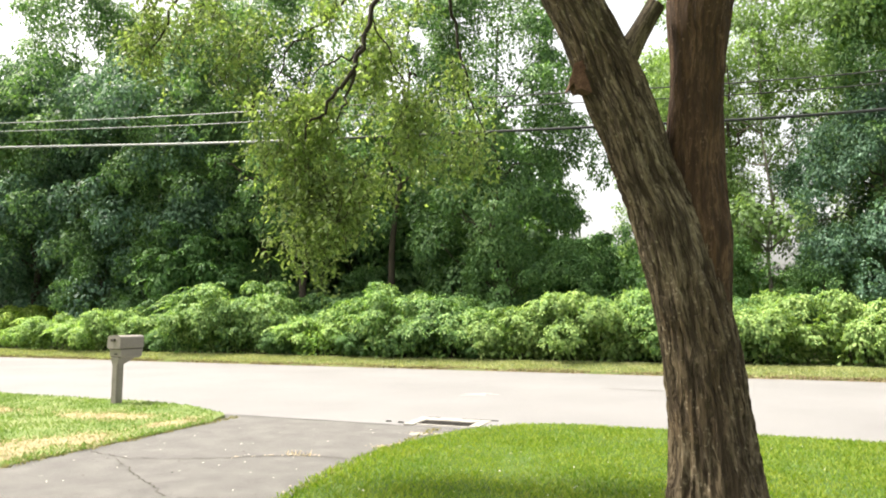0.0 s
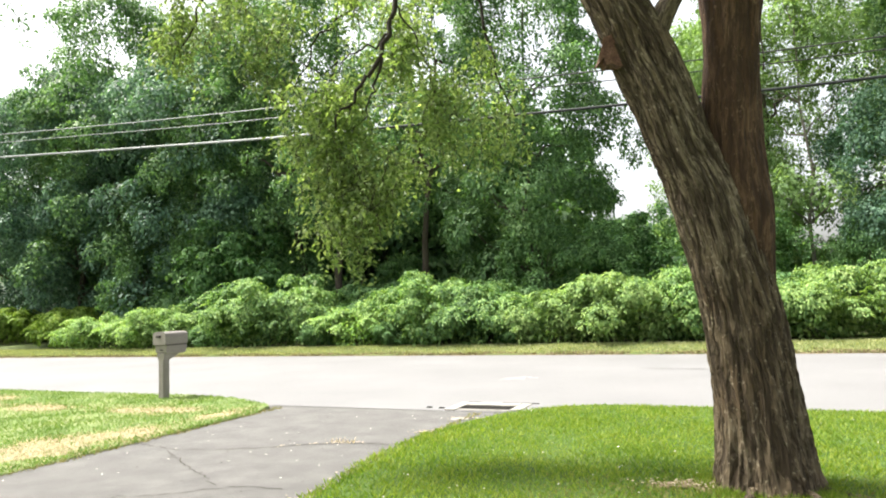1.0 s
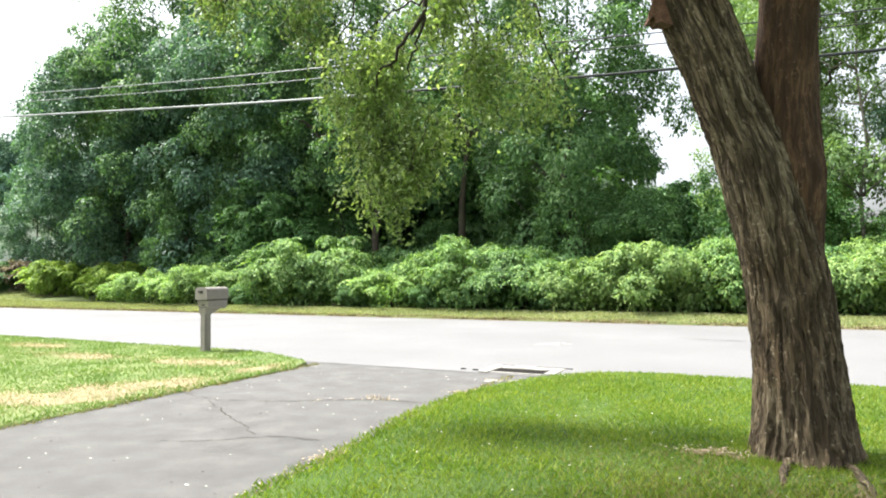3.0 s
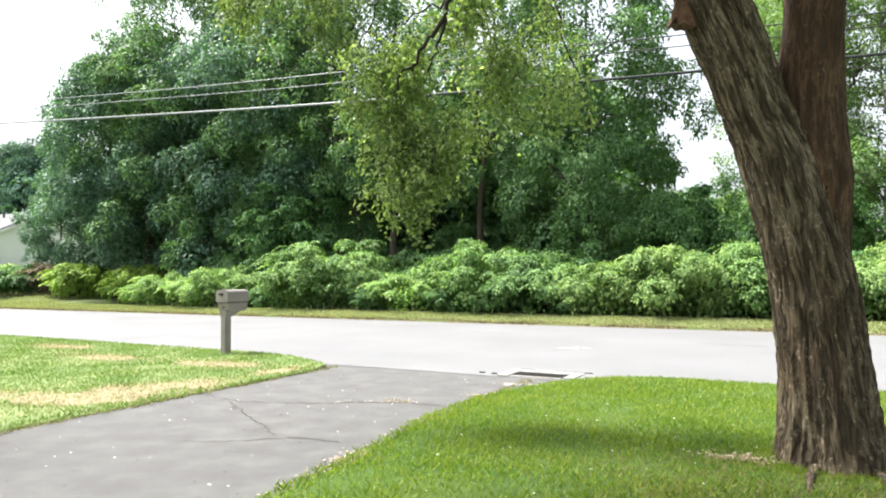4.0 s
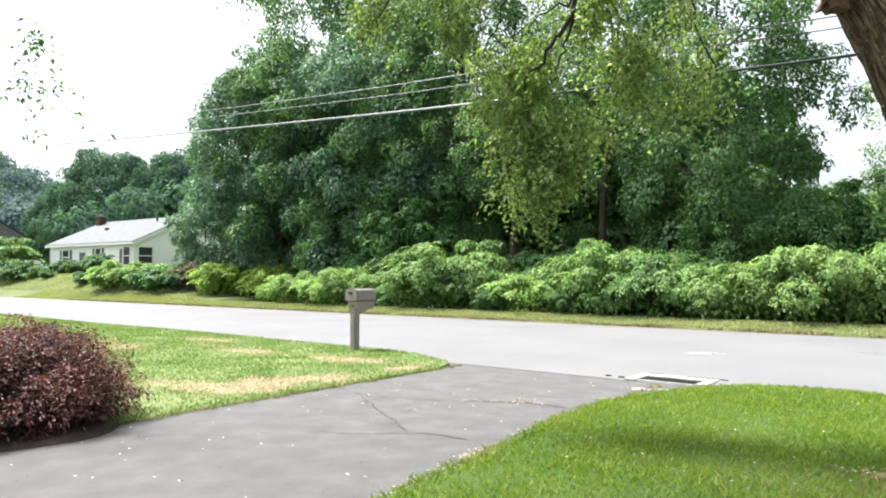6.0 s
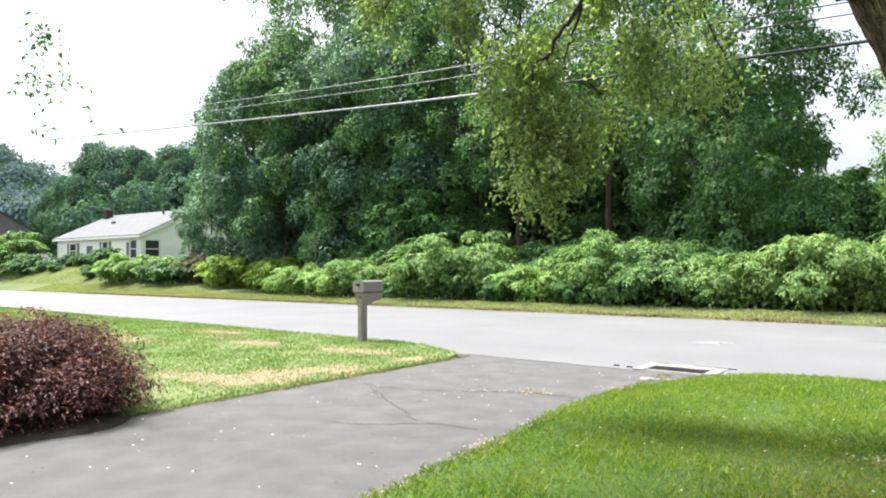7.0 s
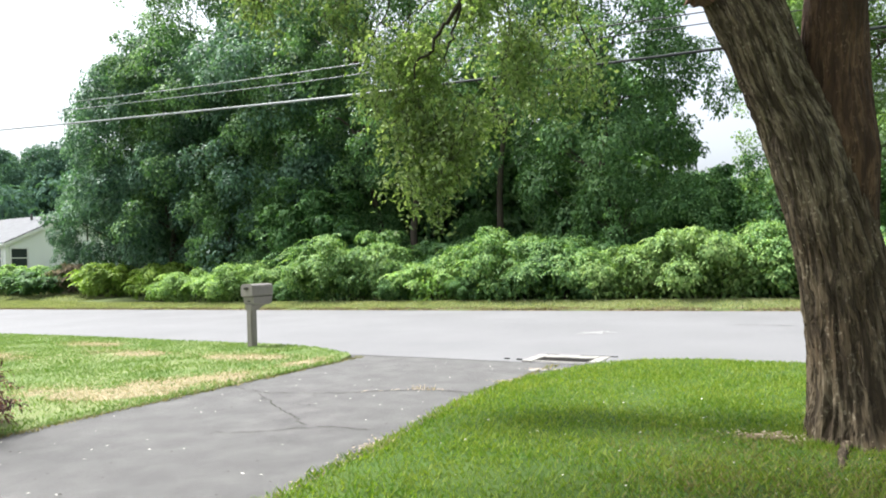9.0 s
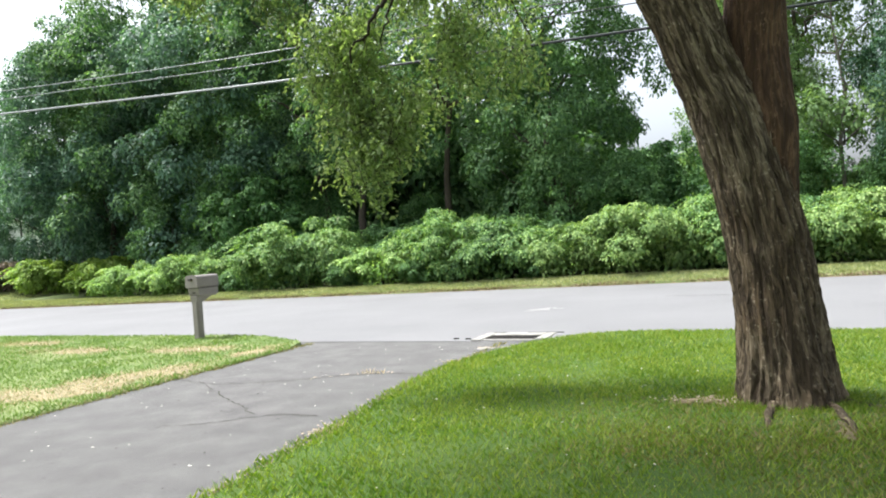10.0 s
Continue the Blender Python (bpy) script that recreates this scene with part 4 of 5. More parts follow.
def parked_car():
    """A small white saloon with its nose past the hedge."""
    root = new("car")
    tagged(root, "white saloon car parked behind the hedge by the house", "car")
    p = along(-72.7, 26.3, float(terrain(np.array(-72.7), np.array(26.3))))
    root.matrix_basis = pose(p.x, p.y, p.z, 0, 0, -20)

    def hull(profile, half, narrow):
        bm = bmesh.new()
        a, b = [[bm.verts.new((x, y * (narrow if z > 0.9 else 1), z)) for x, z in profile] for y in (-half, half)]
        bm.faces.new(a)
        bm.faces.new(b[::-1])
        for k in range(len(profile)):
            bm.faces.new((a[k], b[k], b[(k + 1) % len(profile)], a[(k + 1) % len(profile)]))
        bmesh.ops.bevel(bm, geom=list(bm.edges), offset=0.04, segments=2, affect="EDGES")
        return bm

    part("body", hull([(-2.2, 0.3), (2.15, 0.3), (2.22, 0.6), (2.05, 0.78), (1.1, 0.92), (-1.7, 0.95), (-2.2, 0.85)], 0.85, 0.97), M_CARPAINT, root)
    part("cabin", hull([(1.05, 0.9), (0.35, 1.38), (-1.0, 1.42), (-1.75, 0.93)], 0.74, 0.9), M_GLASS, root, "dark windows and windscreen")
    part("roof", box((-1.0, -0.6, 1.4), (0.32, 0.6, 1.44), 0.015), M_CARPAINT, root)
    for x in (-1.35, 1.35):
        for y in (-0.8, 0.8):
            bm = bmesh.new()
            bmesh.ops.create_cone(bm, cap_ends=True, segments=20, radius1=0.31, radius2=0.31, depth=0.2, matrix=pose(x, y, 0.31, 90))
            wheel = part("wheel", bm, M_BOXDARK, root, "black tyre")
            bm = bmesh.new()
            bmesh.ops.create_cone(bm, cap_ends=True, segments=16, radius1=0.19, radius2=0.17, depth=0.02, matrix=pose(x, y + math.copysign(0.105, y), 0.31, 90))
            part("hubcap", bm, M_TRIM, wheel, "grey wheel cover")
    for y in (-0.6, 0.6):
        part("headlight", box((2.1, y - 0.16, 0.6), (2.2, y + 0.16, 0.72), 0.02), M_TRIM, root)


parked_car()
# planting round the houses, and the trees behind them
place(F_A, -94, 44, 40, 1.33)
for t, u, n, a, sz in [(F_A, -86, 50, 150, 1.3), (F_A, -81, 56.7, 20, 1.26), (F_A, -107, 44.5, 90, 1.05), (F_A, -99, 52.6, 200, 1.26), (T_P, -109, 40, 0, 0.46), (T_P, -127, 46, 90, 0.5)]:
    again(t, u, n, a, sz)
for x, y, sz in [(-47.2, 46.2, 0.62), (-52.0, 48.2, 0.4), (-54.0, 48.9, 0.5), (-57.4, 49.8, 0.36)]:
    c = copy_thing(B_S, Matrix())
    zz = float(terrain(np.array(CU * x + SU * y), np.array(-SU * x + CU * y)))
    c.matrix_basis = pose(x, y, zz, 0, 0, x * 50) @ Matrix.Diagonal((sz, sz, sz, 1))

# ---- overhead cables ----


def cable(points, radius, pale, dark, label):
    """A cable with a pale stretch up the street, its sunlit look put into the colour, and a darker one beyond."""
    root = new("overhead_cable")
    tagged(root, label, "cable", group="overhead cables")
    u = np.linspace(points[0][0], points[-1][0], 301)
    z = np.interp(u, [p[0] for p in points], [p[2] for p in points])
    soft = np.hanning(25)
    z = np.convolve(np.concatenate([np.full(12, z[0]), z, np.full(12, z[-1])]), soft / soft.sum(), "valid")
    runs = [[along(a, points[0][1], b) for a, b in zip(u, z) if a < -11.7], [along(a, points[0][1], b) for a, b in zip(u, z) if a > -12.3]]
    for name, run, material in (("sunlit_run", runs[0], pale), ("dark_sheath", runs[1], dark)):
        link(name, grid_mesh(name, tube(run, [radius] * len(run), 8), closed=True), material, root)


cable([(-110, 21, 17.2), (-66.9, 21, 12.7), (-45.8, 21, 10.82), (-31.5, 21, 9.62), (-23.3, 21, 8.96), (-16.5, 21, 8.42), (-7.6, 21, 7.89), (-3.0, 21, 7.63), (1.1, 21, 7.4), (5.0, 21, 7.24), (40, 21, 7.9)], 0.046, M_WIREPALE, M_WIRE, "thick grey overhead utility cable along the street")
cable([(-110, 21, 18.6), (-66.9, 21, 14.1), (-45.8, 21, 12.0), (-31, 21, 10.72), (-23.3, 21, 10.1), (-16, 21, 9.6), (-7.8, 21, 9.12), (-3.1, 21, 8.78), (1.2, 21, 8.5), (5.0, 21, 8.33), (40, 21, 8.9)], 0.02, M_WIREPALE, M_WIREDARK, "thin dark overhead wire along the street")
cable([(-110, 21, 18.0), (-66.9, 21, 13.6), (-45.8, 21, 11.5), (-29.7, 21, 10.22), (-18, 21, 9.3), (-6.5, 21, 8.67), (-4, 21, 8.52), (1.2, 21, 8.13), (5.0, 21, 7.98), (40, 21, 8.5)], 0.018, M_WIREPALE, M_WIREDARK, "thin dark overhead wire below the upper one")

# ---- shade tree by the lawn ----


def bark_tube(path, radii, sides, seed, depth, flare=None, steps=6):
    """A thick furrowed trunk: rings between the stations, with ridges that run up it and fork."""
    pts, rr = [], []
    for k in range(len(path) - 1):
        p0, p1, p2, p3 = [Vector(path[min(max(k + j, 0), len(path) - 1)]) for j in (-1, 0, 1, 2)]
        for j in range(steps):
            t = j / steps
            pts.append(0.5 * ((2 * p1) + (p2 - p0) * t + (2 * p0 - 5 * p1 + 4 * p2 - p3) * t * t + (3 * p1 - p0 - 3 * p2 + p3) * t ** 3))
            rr.append(radii[k] * (1 - t) + radii[k + 1] * t)
    pts.append(Vector(path[-1]))
    rr.append(radii[-1])
    rows = []
    for k, p in enumerate(pts):
        ring = []
        for s in range(sides):
            a = 2 * math.pi * s / sides + math.pi / 2
            e = Vector((math.cos(a), math.sin(a), 0))
            r = rr[k]
            if flare:
                r += flare * math.exp(-max(0, p.z) * 3.2) * (0.55 + 0.45 * math.sin(a * 5 + seed) + 0.3 * math.sin(a * 3 + 1))
            q = Vector((math.cos(a) * 5.2, math.sin(a) * 5.2, p.z * 1.15 + seed))
            q.x += 0.9 * noise.noise(Vector((p.z * 1.7, a * 1.5, seed)))
            ridge = 1 - 1.5 * abs(noise.noise(q * 1.1)) - 1.3 * abs(noise.noise(Vector((q.x * 2.7, q.y * 2.7, q.z * 2.0))))
            r += depth * (ridge - 0.3) + 0.03 * noise.noise(Vector((e.x * 1.2, e.y * 1.2, p.z * 1.1 + seed)))
            ring.append(tuple(p + e * r))
        rows.append(ring)
    return rows


def unrolled(mesh, rows):
    """Lays the bark's pattern round a trunk and along it, in metres."""
    pts = np.array(rows)
    r, c = pts.shape[:2]
    mid = pts.mean(1)
    girth = 2 * math.pi * np.linalg.norm(pts - mid[:, None], axis=-1).mean()
    run = np.concatenate([[0], np.cumsum(np.linalg.norm(np.diff(mid, axis=0), axis=-1))])
    j, i = np.meshgrid(np.arange(c), np.arange(r - 1))
    across = np.stack([j, j + 1, j + 1, j], -1) / c * girth
    up = run[np.stack([i, i, i + 1, i + 1], -1)]
    layer = mesh.uv_layers.new(name="bark")
    layer.data.foreach_set("uv", np.stack([across, up], -1).astype(np.float32).ravel())
    return mesh


def shade_tree():
    rng = np.random.default_rng(77)
    root = new("shade_tree")
    tagged(root, "large leaning shade tree with furrowed grey-brown bark and two limbs", "tree")
    left = [(2.32, 6.0, -0.12), (2.3, 6.0, 0.14), (2.29, 6.0, 0.52), (2.25, 6.0, 1.0), (2.19, 6.0, 1.5), (2.1, 6.0, 2.0), (1.98, 6.0, 2.5), (1.78, 6.0, 3.0), (1.62, 6.02, 3.53), (1.43, 6.05, 4.06), (1.2, 6.1, 4.6), (0.75, 6.2, 5.5), (0.3, 6.4, 6.6), (0.1, 6.5, 8.0)]
    radii = [0.42, 0.385, 0.355, 0.325, 0.315, 0.31, 0.3, 0.27, 0.285, 0.272, 0.265, 0.22, 0.16, 0.08]
    rows = bark_tube(left, radii, 220, 3.0, 0.032, 0.07, 20)
    link("trunk", unrolled(grid_mesh("trunk", rows, closed=True), rows), M_BARK, root)
    right = [(2.25, 6.03, 1.2), (2.25, 6.03, 1.75), (2.25, 6.04, 2.4), (2.255, 6.05, 3.0), (2.285, 6.05, 3.53), (2.315, 6.05, 4.06), (2.36, 6.05, 4.6), (2.5, 6.1, 5.6), (2.8, 6.2, 7.0), (3.1, 6.4, 8.6)]
    radii = [0.2, 0.26, 0.28, 0.25, 0.238, 0.245, 0.29, 0.24, 0.18, 0.1]
    rows = bark_tube(right, radii, 150, 9.0, 0.014, None, 18)
    link("limb", unrolled(grid_mesh("limb", rows, closed=True), rows), M_BARK_R, root, "darker reddish-brown upright limb")
    for size, s, *run in ((0.042, 1, (2.16, 5.82, 0.08), (1.97, 5.5, 0.055), (1.87, 5.22, 0.05), (1.74, 4.85, -0.03)), (0.045, 2, (2.48, 5.78, 0.08), (2.47, 5.42, 0.055), (2.41, 5.1, 0.05), (2.28, 4.7, -0.03)),
                          (0.05, 3, (2.05, 5.88, -0.02), (1.8, 5.78, -0.01), (1.6, 5.72, -0.02)), (0.045, 4, (2.7, 5.8, 0.02), (2.84, 5.62, 0.0), (2.95, 5.4, -0.03))):
        way = []
        for a, b in zip(run, run[1:]):
            way += bend(a, b, 0.0, 4, 0.005, rng)[:-1]
        way.append(Vector(run[-1]))
        rows = tube(way, [size * (1 - 0.6 * k / len(way)) for k in range(len(way))], 14, 0.35, s)
        link("root", unrolled(grid_mesh("root", rows, closed=True), rows), M_BARK, root, "surface root in the grass")
    stub = bend((1.6, 6.0, 3.98), (1.92, 5.97, 4.54), 0, 6)
    rows = tube(stub, [0.15, 0.13, 0.115, 0.105, 0.1, 0.095, 0.092], 20, 0.15, 4)[:-1]
    st = link("cut_stub", unrolled(grid_mesh("cut_stub", rows, closed=True), rows), M_BARK, root, "sawn-off branch stub")
    bm = bmesh.new()
    bm.faces.new([bm.verts.new(v) for v in rows[-1]])
    part("cut_face", bm, M_HEART, st, "weathered sawn face")
    bm = bmesh.new()
    torn = [(1.24, 3.99), (1.17, 3.95), (1.145, 3.88), (1.12, 3.82), (1.1, 3.74), (1.14, 3.76), (1.17, 3.72), (1.22, 3.74), (1.3, 3.7), (1.42, 3.8), (1.4, 4.0)]
    sides = [[bm.verts.new((x + rng.normal() * 0.008, y, z + rng.normal() * 0.008)) for x, z in torn] for y in (5.9, 6.0, 6.08)]
    bm.faces.new(sides[0])
    bm.faces.new(sides[2])
    for a, b in zip(sides, sides[1:]):
        for k in range(len(torn)):
            bm.faces.new((a[k], a[(k + 1) % len(torn)], b[(k + 1) % len(torn)], b[k]))
    part("broken_stub", bm, M_TORN, root, "torn reddish branch stub")
    # the drooping branch over the driveway
    def branch(size, *run):
        way = []
        for a, b in zip(run, run[1:]):
            way += bend(a, b, 0.0, 5, 0.025, rng)[:-1]
        way.append(Vector(run[-1]))
        link("branch", grid_mesh("branch", tube(way, [size * (1 - 0.8 * k / len(way)) for k in range(len(way))], 8, 0.3, 2), closed=True), M_TWIG, root)

    branch(0.05, (0.75, 6.2, 5.5), (0.1, 6.7, 5.75), (-0.55, 6.7, 5.3), (-0.78, 6.55, 4.72), (-0.93, 6.5, 4.15), (-1.2, 6.5, 3.82), (-1.42, 6.55, 3.45))
    branch(0.026, (0.1, 6.7, 5.75), (0.0, 6.9, 5.3), (0.1, 7.0, 4.7), (0.2, 7.0, 4.1), (0.4, 7.0, 3.6))
    branch(0.05, (0.75, 6.2, 5.5), (-0.6, 6.7, 6.1), (-2.0, 7.0, 6.0), (-2.9, 7.1, 5.4), (-3.3, 7.1, 4.6))
    branch(0.03, (-2.0, 7.0, 6.0), (-4.0, 6.6, 6.2), (-6.0, 6.2, 6.1), (-7.6, 6.0, 5.7), (-8.6, 6.0, 5.3))
    # out of view: a branch added to carry the shading clumps
    branch(0.12, (0.3, 6.4, 6.6), (-0.6, 5.6, 7.3), (-1.6, 4.4, 7.8), (-2.6, 3.0, 8.3), (-3.6, 1.8, 8.6))
    branch(0.022, (-0.55, 7.0, 5.4), (-1.2, 7.1, 5.1), (-1.7, 7.1, 4.7), (-2.0, 7.1, 4.1))
    branch(0.016, (-0.93, 6.5, 4.15), (-1.0, 6.5, 3.8), (-1.15, 6.5, 3.5))
    branch(0.014, (-0.85, 6.52, 4.4), (-1.2, 6.5, 4.2), (-1.55, 6.5, 4.0))
    branch(0.012, (-0.78, 6.55, 4.72), (-0.6, 6.5, 4.4), (-0.45, 6.5, 4.0))
    # hanging twigs, each with its leaves
    lv, tw = [], []

    def spray(top, drop, count, out=0.12, size=0.05):
        p = Vector(top)
        side = Vector((rng.normal() * 0.55, rng.normal() * 0.5, -1)).normalized()
        q = p + side * drop
        way = bend(p, q, 0.04, 6, 0.02, rng)
        tw.append(tube(way, [0.004] * 7, 3)[:-1])
        t = rng.uniform(0, 1, count)
        pos = np.array(p)[None] * (1 - t[:, None]) + np.array(q)[None] * t[:, None] + rng.normal(size=(count, 3)) * out * (0.35 + 0.5 * t[:, None])
        d = rng.normal(size=(count, 3)) * [1, 1, 0.7] - [0, 0, 0.35]
        lv.append(leaf_quads(rng, pos, d, size, size * 0.52, 0.2, 0.35))

    def cloud(centre, radii, sprays, drop, per, size=0.05):
        hubs = [np.array(centre) + unit(rng.normal(size=3)) * rng.uniform(0, 1) ** 0.45 * np.array(radii) for k in range(max(2, sprays // 6))]
        for k in range(sprays):
            hub = hubs[k % len(hubs)] + rng.normal(size=3) * (0.1, 0.1, 0.08)
            spray(hub, drop * rng.uniform(0.6, 1.3), int(per * rng.uniform(0.5, 1.4)), out=0.1, size=size)

    cloud((-1.62, 7.0, 3.62), (0.55, 0.5, 0.5), 130, 0.32, 34, 0.064)
    cloud((-1.4, 7.0, 3.0), (0.55, 0.45, 0.4), 95, 0.3, 34, 0.064)
    cloud((-1.4, 7.0, 2.55), (0.3, 0.35, 0.25), 36, 0.3, 28, 0.064)
    cloud((-0.8, 6.9, 3.1), (0.35, 0.4, 0.35), 36, 0.3, 26, 0.062)
    cloud((-0.65, 7.0, 4.2), (0.6, 0.5, 0.4), 72, 0.3, 29, 0.062)
    cloud((0.0, 7.0, 4.05), (0.45, 0.45, 0.35), 32, 0.3, 25, 0.062)
    cloud((0.35, 7.0, 3.5), (0.38, 0.4, 0.3), 27, 0.3, 25, 0.062)
    cloud((-0.4, 7.0, 3.55), (0.5, 0.4, 0.3), 40, 0.3, 27, 0.062)
    cloud((-0.7, 7.0, 4.95), (0.8, 0.45, 0.3), 52, 0.35, 27, 0.062)
    link("foliage", quads("foliage", np.concatenate(lv)), L_NEAR, root, "small yellow-green leaves on drooping twigs")
    lv.clear()
    cloud((-2.9, 7.1, 5.0), (0.85, 0.45, 0.4), 80, 0.35, 29, 0.062)
    cloud((-2.4, 7.1, 4.45), (0.28, 0.3, 0.32), 27, 0.32, 25, 0.062)
    cloud((-3.4, 7.1, 4.65), (0.25, 0.3, 0.35), 19, 0.32, 25, 0.062)
    link("foliage", quads("foliage", np.concatenate(lv)), L_NEAR_B, root, "duller olive leaves on the outer twigs")
    lv.clear()
    for x, z, r, count in ((-7.6, 4.7, 0.45, 14), (-7.1, 4.2, 0.4, 14), (-7.2, 3.75, 0.35, 12), (-6.75, 4.0, 0.3, 6), (-6.45, 3.45, 0.2, 2), (-7.35, 3.2, 0.2, 3)):
        cloud((x, 6.0, z), (r, 0.3, r), count, 0.22, 5, 0.08)
    cloud((-4.45, 6.0, 4.55), (0.15, 0.2, 0.15), 6, 0.2, 8, 0.06)
    # darker leaf material gives these twigs their backlit tone
    link("sparse_foliage", quads("sparse_foliage", np.concatenate(lv)), L_WOODS, root, "sparse leaves at a branch's tip, coloured dark as if backlit")
    bm = bmesh.new()
    for rows in tw:
        vs = [[bm.verts.new(v) for v in ring] for ring in rows]
        for a, b in zip(vs, vs[1:]):
            for s in range(3):
                bm.faces.new((a[s], a[(s + 1) % 3], b[(s + 1) % 3], b[s]))
    tagged(part("twig_growth", bm, M_BARK_FAR, root), kind="stuff")
    # unseen clumps overhead, placed so that their shadow falls on the lawn
    clumps = []
    for k in range(92):
        a, r = rng.uniform(0, 2 * math.pi), 3.7 * math.sqrt(rng.uniform(0, 1))
        clumps.append(((-0.2 + math.cos(a) * r * 1.5, min(5.0, 3.2 + math.sin(a) * r), rng.uniform(6.6, 9.6)), (1.0, 1.0, 0.7)))
    for k in range(5):
        clumps.append(((rng.uniform(-5.0, 0.5), rng.uniform(3.6, 5.4), rng.uniform(7.0, 9.4)), (1.0, 1.0, 0.7)))
    for k in range(24):
        clumps.append(((rng.uniform(-2.2, 0.6), rng.uniform(4.2, 5.7), rng.uniform(7.0, 9.2)), (1.0, 1.0, 0.7)))
    link("crown", crown_mesh("crown", rng, clumps, 95, 0.2, 0.12), L_NEAR, root)
    return root


shade_tree()

# ---- mailbox ----


def mailbox():
    root = new("mailbox")
    tagged(root, "taupe plastic post-mounted mailbox at the lawn's edge", "mailbox")
    root.matrix_basis = pose(-6.5, 13.13, 0.02, 0, 0, -20)
    part("post", box((-0.08, -0.08, -0.1), (0.08, 0.08, 0.9), 0.02), M_BOX, root)
    bm = bmesh.new()
    lo = [(-0.078, -0.078, 0.76), (0.078, -0.078, 0.76), (0.078, 0.078, 0.76), (-0.078, 0.078, 0.76)]
    hi = [(-0.1, -0.09, 0.885), (0.1, -0.09, 0.885), (0.1, 0.34, 0.885), (-0.1, 0.34, 0.885)]
    a, b = [bm.verts.new(v) for v in lo], [bm.verts.new(v) for v in hi]
    bm.faces.new(a)
    bm.faces.new(b)
    for k in range(4):
        bm.faces.new((a[k], a[(k + 1) % 4], b[(k + 1) % 4], b[k]))
    part("bracket", bm, M_BOX, root)

    def shell(y0, y1, half, base, top, arch):
        bm = bmesh.new()
        prof = [(half - 0.02, base), (half, base + 0.03), (half, top - arch)]
        for k in range(1, 10):
            t = math.pi * k / 10
            prof.append((half * math.copysign(abs(math.cos(t)) ** 0.6, math.cos(t)), top - arch + arch * math.sin(t) ** 0.6))
        prof += [(-half, top - arch), (-half, base + 0.03), (-half + 0.02, base)]
        a = [bm.verts.new((x, y0, z)) for x, z in prof]
        b = [bm.verts.new((x, y1, z)) for x, z in prof]
        bm.faces.new(a)
        bm.faces.new(b[::-1])
        for k in range(len(prof)):
            bm.faces.new((a[k], b[k], b[(k + 1) % len(prof)], a[(k + 1) % len(prof)]))
        return bm

    bm = bmesh.new()
    lo = [(-0.11, -0.03, 0.87), (0.11, -0.03, 0.87), (0.11, 0.41, 0.87), (-0.11, 0.41, 0.87)]
    md = [(-0.14, -0.07, 0.91), (0.14, -0.07, 0.91), (0.14, 0.45, 0.91), (-0.14, 0.45, 0.91)]
    hi = [(-0.148, -0.08, 1.045), (0.148, -0.08, 1.045), (0.148, 0.46, 1.045), (-0.148, 0.46, 1.045)]
    rings = [[bm.verts.new(v) for v in ring] for ring in (lo, md, hi)]
    bm.faces.new(rings[0])
    bm.faces.new(rings[2])
    for a, b in zip(rings, rings[1:]):
        for k in range(4):
            bm.faces.new((a[k], a[(k + 1) % 4], b[(k + 1) % 4], b[k]))
    part("tray", bm, M_BOX, root)
    part("groove", box((-0.148, -0.08, 1.04), (0.148, 0.45, 1.062)), M_BOXDARK, root, "dark seam under the box")
    bx = part("box", shell(-0.1, 0.47, 0.16, 1.058, 1.315, 0.09), M_BOX, root)
    part("back_panel", shell(-0.125, -0.1, 0.165, 1.06, 1.32, 0.09), M_BOX, bx)
    part("knob", box((-0.06, -0.165, 1.2), (0.05, -0.126, 1.25), 0.01), M_BOXDARK, bx, "dark pull handle")
    part("slot", box((-0.03, -0.082, 0.94), (0.05, -0.068, 0.97)), M_BOXDARK, root, "small dark slot in the tray")
    return root


mailbox()

# ---- storm drain ----


def storm_drain():
    root = new("storm_drain")
    tagged(root, "pale concrete storm drain with an iron grate at the road edge", "drain")
    p = along(-3.78, 9.98, 0.0)
    root.matrix_basis = pose(p.x, p.y, p.z, 0, 0, -20)
    bm = bmesh.new()
    for lo, hi in (((-0.6, -0.16, -0.05), (-0.42, 0.62, 0.027)), ((0.44, -0.06, -0.05), (0.62, 0.62, 0.026)), ((-0.42, 0.34, -0.05), (0.44, 0.62, 0.027)), ((-0.42, -0.12, -0.05), (0.44, -0.03, 0.02))):
        box_bm(bm, lo, hi, 0.008)
    part("concrete_frame", bm, M_CONC, root)
    # shadow lip along the frame's back edge, laid as thin dark strips
    for x0, x1 in ((-0.5, -0.28), (0.1, 0.72)):
        part("dark_piece", box((x0, 0.62, -0.05), (x1, 0.65, 0.028)), M_PIT, root, "dark strip coloured as the shadow behind the frame")
    for x, y in ((-0.72, 0.03), (-0.95, 0.06)):
        part("dark_piece", box((x - 0.05, y - 0.03, -0.02), (x + 0.05, y + 0.03, 0.022), 0.01), M_PIT, root, "small dark crumb by the frame")
    # solid plate, its black colour in place of the pit's shade
    g = part("grate", box((-0.42, -0.03, -0.06), (0.44, 0.34, 0.015)), M_PIT, root, "dark iron grate on a black plate coloured as the shaded pit")
    for k in range(11):
        x = -0.38 + k * 0.077
        part("bar", box((x - 0.006, -0.03, 0.014), (x + 0.006, 0.34, 0.018)), M_GRATE, g)
    return root


storm_drain()

# ---- red maple by the driveway ----


